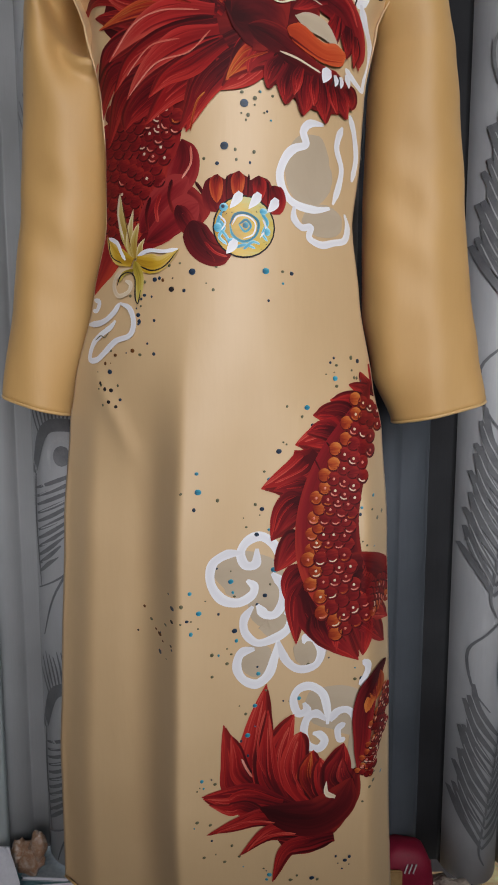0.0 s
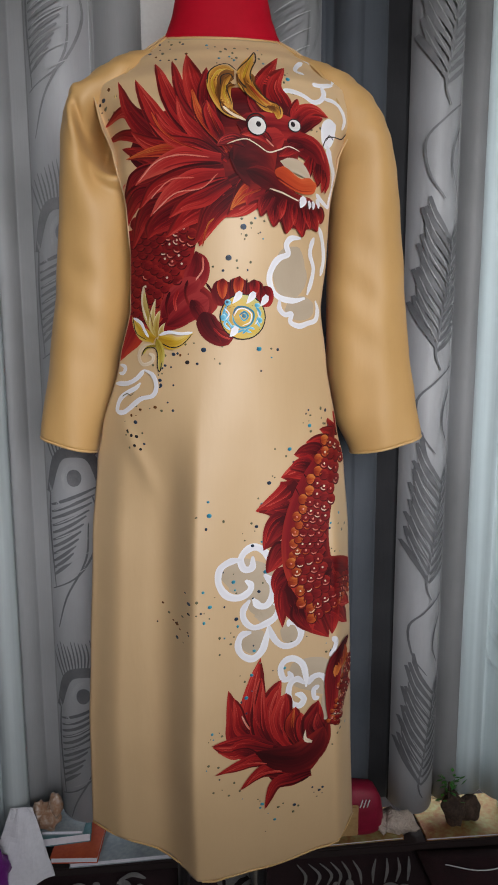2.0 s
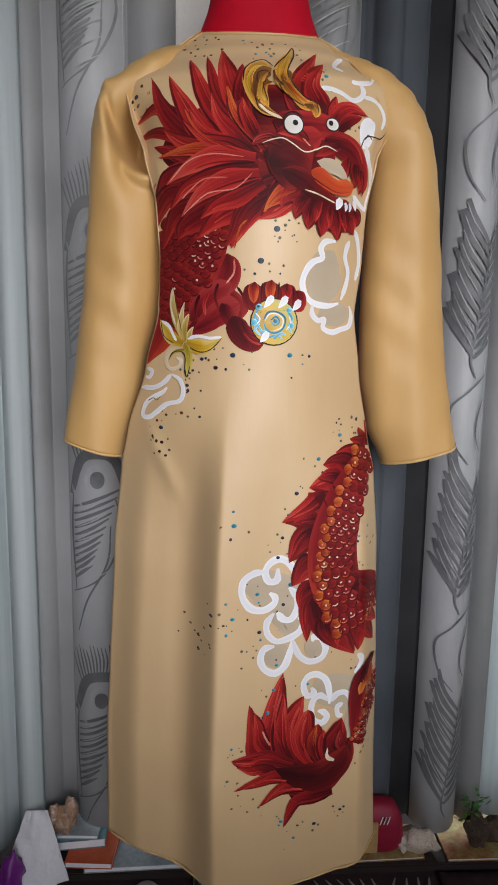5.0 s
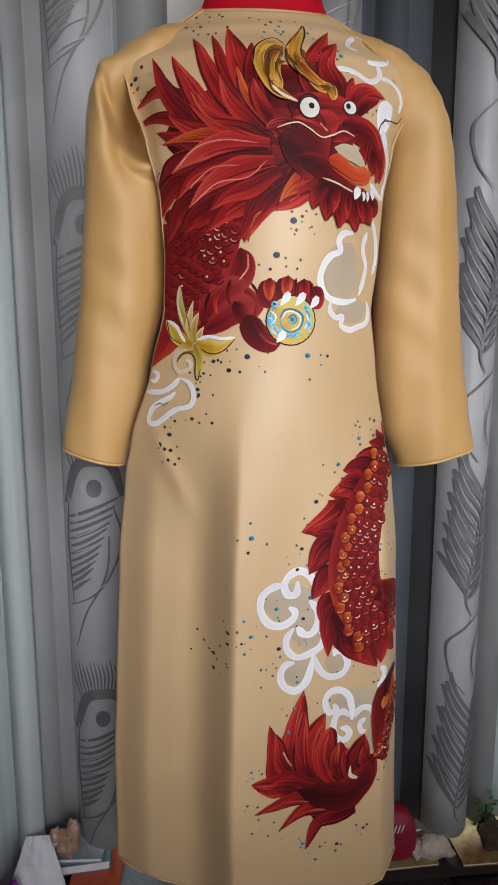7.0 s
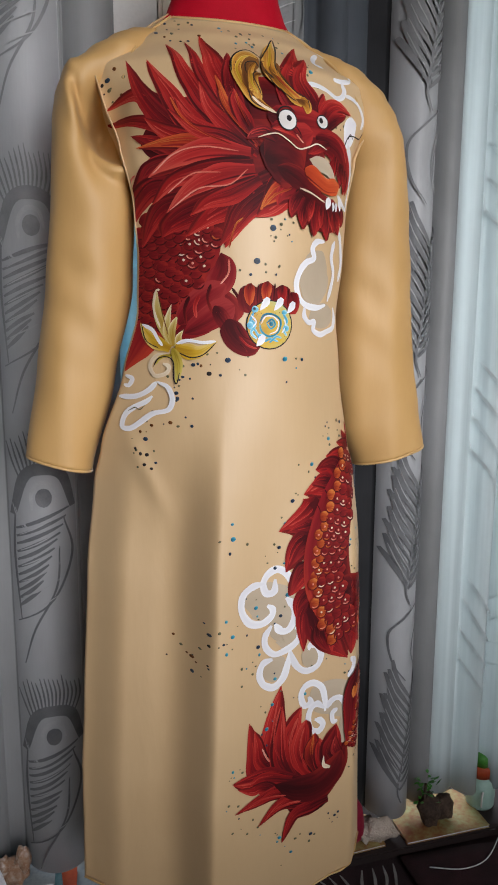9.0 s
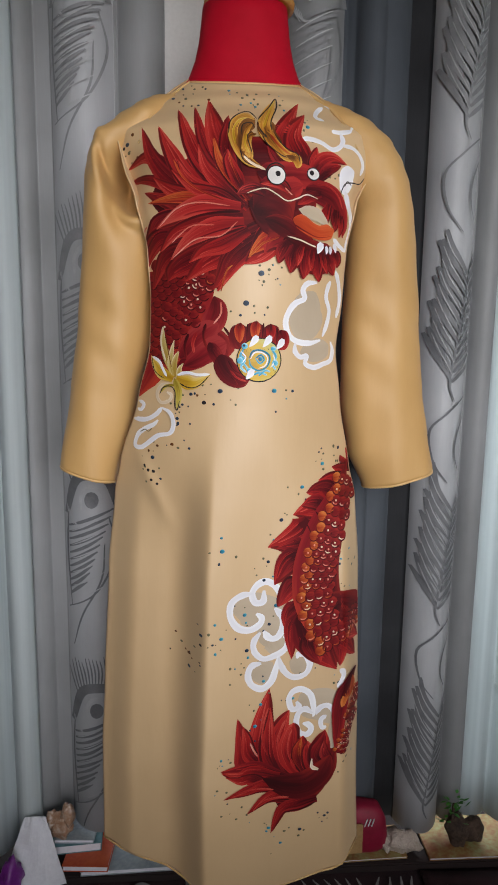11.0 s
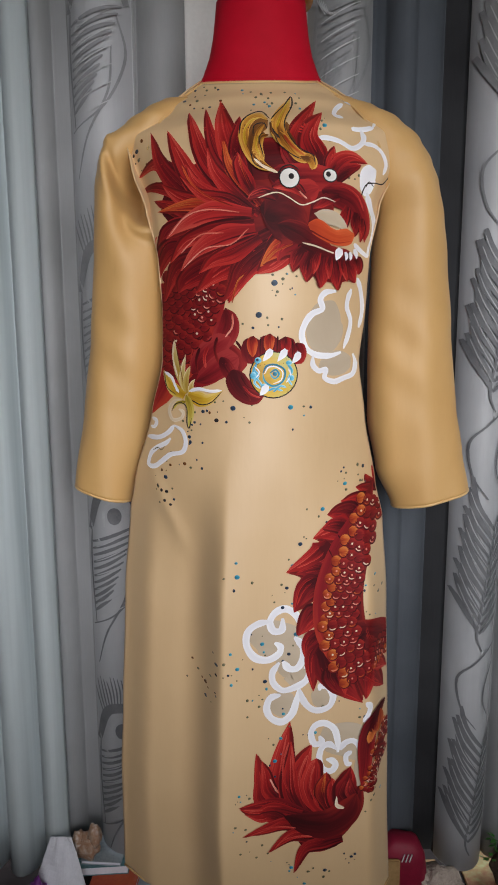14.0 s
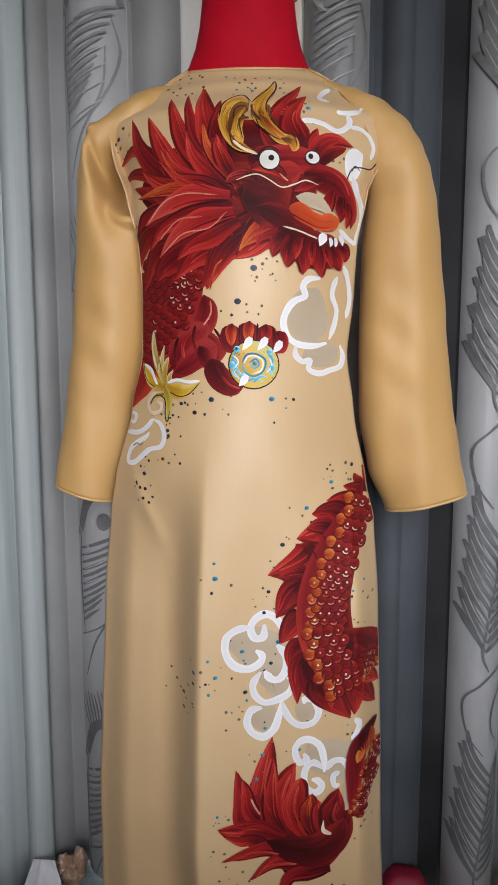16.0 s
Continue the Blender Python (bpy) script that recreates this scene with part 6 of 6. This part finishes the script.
flame("flame_petal", DARK, 0.0258, (0.0879, 0.3834), (0.0455, 0.3901), (0.0206, 0.3892), (-0.0107, 0.3621))
flame("flame_petal", RED, 0.0167, (0.0624, 0.3858), (0.0330, 0.3911), (0.0166, 0.3832), (-0.0024, 0.3667))
flame("flame_petal", DARK, 0.0258, (0.0966, 0.3769), (0.0669, 0.3719), (0.0418, 0.3650), (0.0266, 0.3219))
band("painted_root", DEEP, (0.0122, 0.0380, 0.0486, 0.0426, 0.0182), (0.0121, 0.4226), (0.0451, 0.4099), (0.0754, 0.4054), (0.1004, 0.4208), (0.1149, 0.4492))
line("petal_edge", ROSE, 0.0023, (0.0191, 0.4594), (0.0100, 0.4855), (0.0114, 0.5125), (0.0176, 0.5387))
line("petal_edge", ROSE, 0.0030, (0.0380, 0.4478), (0.0328, 0.4739), (0.0358, 0.4975), (0.0436, 0.5184))
line("petal_edge", ROSE, 0.0023, (0.0614, 0.4360), (0.0493, 0.4616), (0.0490, 0.4836), (0.0537, 0.5012))
line("petal_edge", ROSE, 0.0023, (-0.0370, 0.4011), (-0.0125, 0.4049), (0.0122, 0.4053), (0.0287, 0.4031))
line("petal_edge", ROSE, 0.0030, (0.0058, 0.3758), (0.0207, 0.3852), (0.0372, 0.3888), (0.0522, 0.3873))
line("petal_edge", PINK, 0.0023, (0.0036, 0.4604), (-0.0030, 0.4723), (-0.0079, 0.4841))
petal("petal_edge", CREAM, 0.0061, (0.0969, 0.4277), (0.0866, 0.4339), (0.0863, 0.4488))

# dots
layer(0)
dots((-0.1204, 1.3936), 0.0034, 3)
dots((-0.1818, 1.3266), 0.0040, 14)
dots((-0.1675, 1.3920), 0.0020, 10)
dots((-0.0930, 1.3997), 0.0020, 18)
dots((-0.0269, 1.3886), 0.0027, 20)
dots((0.0237, 1.3804), 0.0027, 8)
dots((0.0576, 1.3449), 0.0040, 8)
dots((0.0870, 1.2807), 0.0027, 5)
dots((-0.0045, 1.1528), 0.0054, 9)
dots((-0.0233, 1.1153), 0.0054, 8)
dots((0.0222, 1.1608), 0.0020, 8)
dots((-0.0557, 1.0008), 0.0047, 7)
dots((-0.0771, 0.9846), 0.0040, 5)
dots((0.0166, 1.0017), 0.0047, 7)
dots((-0.0947, 0.9949), 0.0034, 4)
dots((-0.1138, 0.9605), 0.0034, 10)
dots((-0.1211, 0.9242), 0.0034, 7)
dots((-0.1495, 0.9019), 0.0040, 12)
dots((-0.1484, 0.8821), 0.0034, 8)
dots((0.1117, 0.9033), 0.0020, 10)
dots((0.0916, 0.8951), 0.0040, 6)
dots((0.0601, 0.8660), 0.0040, 6)
dots((0.0307, 0.8218), 0.0040, 3)
dots((-0.0515, 0.7824), 0.0047, 7)
dots((0.0211, 0.7926), 0.0034, 5)
dots((0.0134, 0.7614), 0.0034, 5)
dots((0.0080, 0.7343), 0.0034, 4)
dots((-0.0190, 0.6856), 0.0040, 5)
dots((0.0263, 0.6959), 0.0047, 4)
dots((0.0168, 0.6679), 0.0034, 3)
dots((-0.0520, 0.6546), 0.0040, 7)
dots((-0.0153, 0.6311), 0.0040, 6)
dots((-0.0232, 0.5956), 0.0027, 5)
dots((0.0100, 0.5805), 0.0034, 4)
dots((0.0065, 0.5441), 0.0034, 4)
dots((0.0541, 0.5504), 0.0034, 5)
dots((-0.0015, 0.5104), 0.0040, 4)
dots((0.0640, 0.5884), 0.0027, 3)
dots((0.1050, 0.5264), 0.0034, 6)
dots((0.1163, 0.5674), 0.0027, 5)
dots((-0.0368, 0.4582), 0.0027, 10)
dots((-0.0422, 0.4095), 0.0027, 7)
dots((-0.0271, 0.3572), 0.0027, 7)
dots((0.0232, 0.3311), 0.0040, 5)
dots((0.0723, 0.3221), 0.0040, 6)
dots((0.0424, 0.3007), 0.0034, 3)
dots((0.1108, 0.3408), 0.0034, 7)
dots((0.1367, 0.4349), 0.0027, 5)
dots((-0.0807, 0.6571), 0.0034, 8)
dots((-0.0979, 0.6166), 0.0034, 9)
dots((-0.1091, 0.6270), 0.0027, 6)
dots((0.1333, 0.7547), 0.0020, 9)
dots((0.1264, 0.7181), 0.0020, 6)
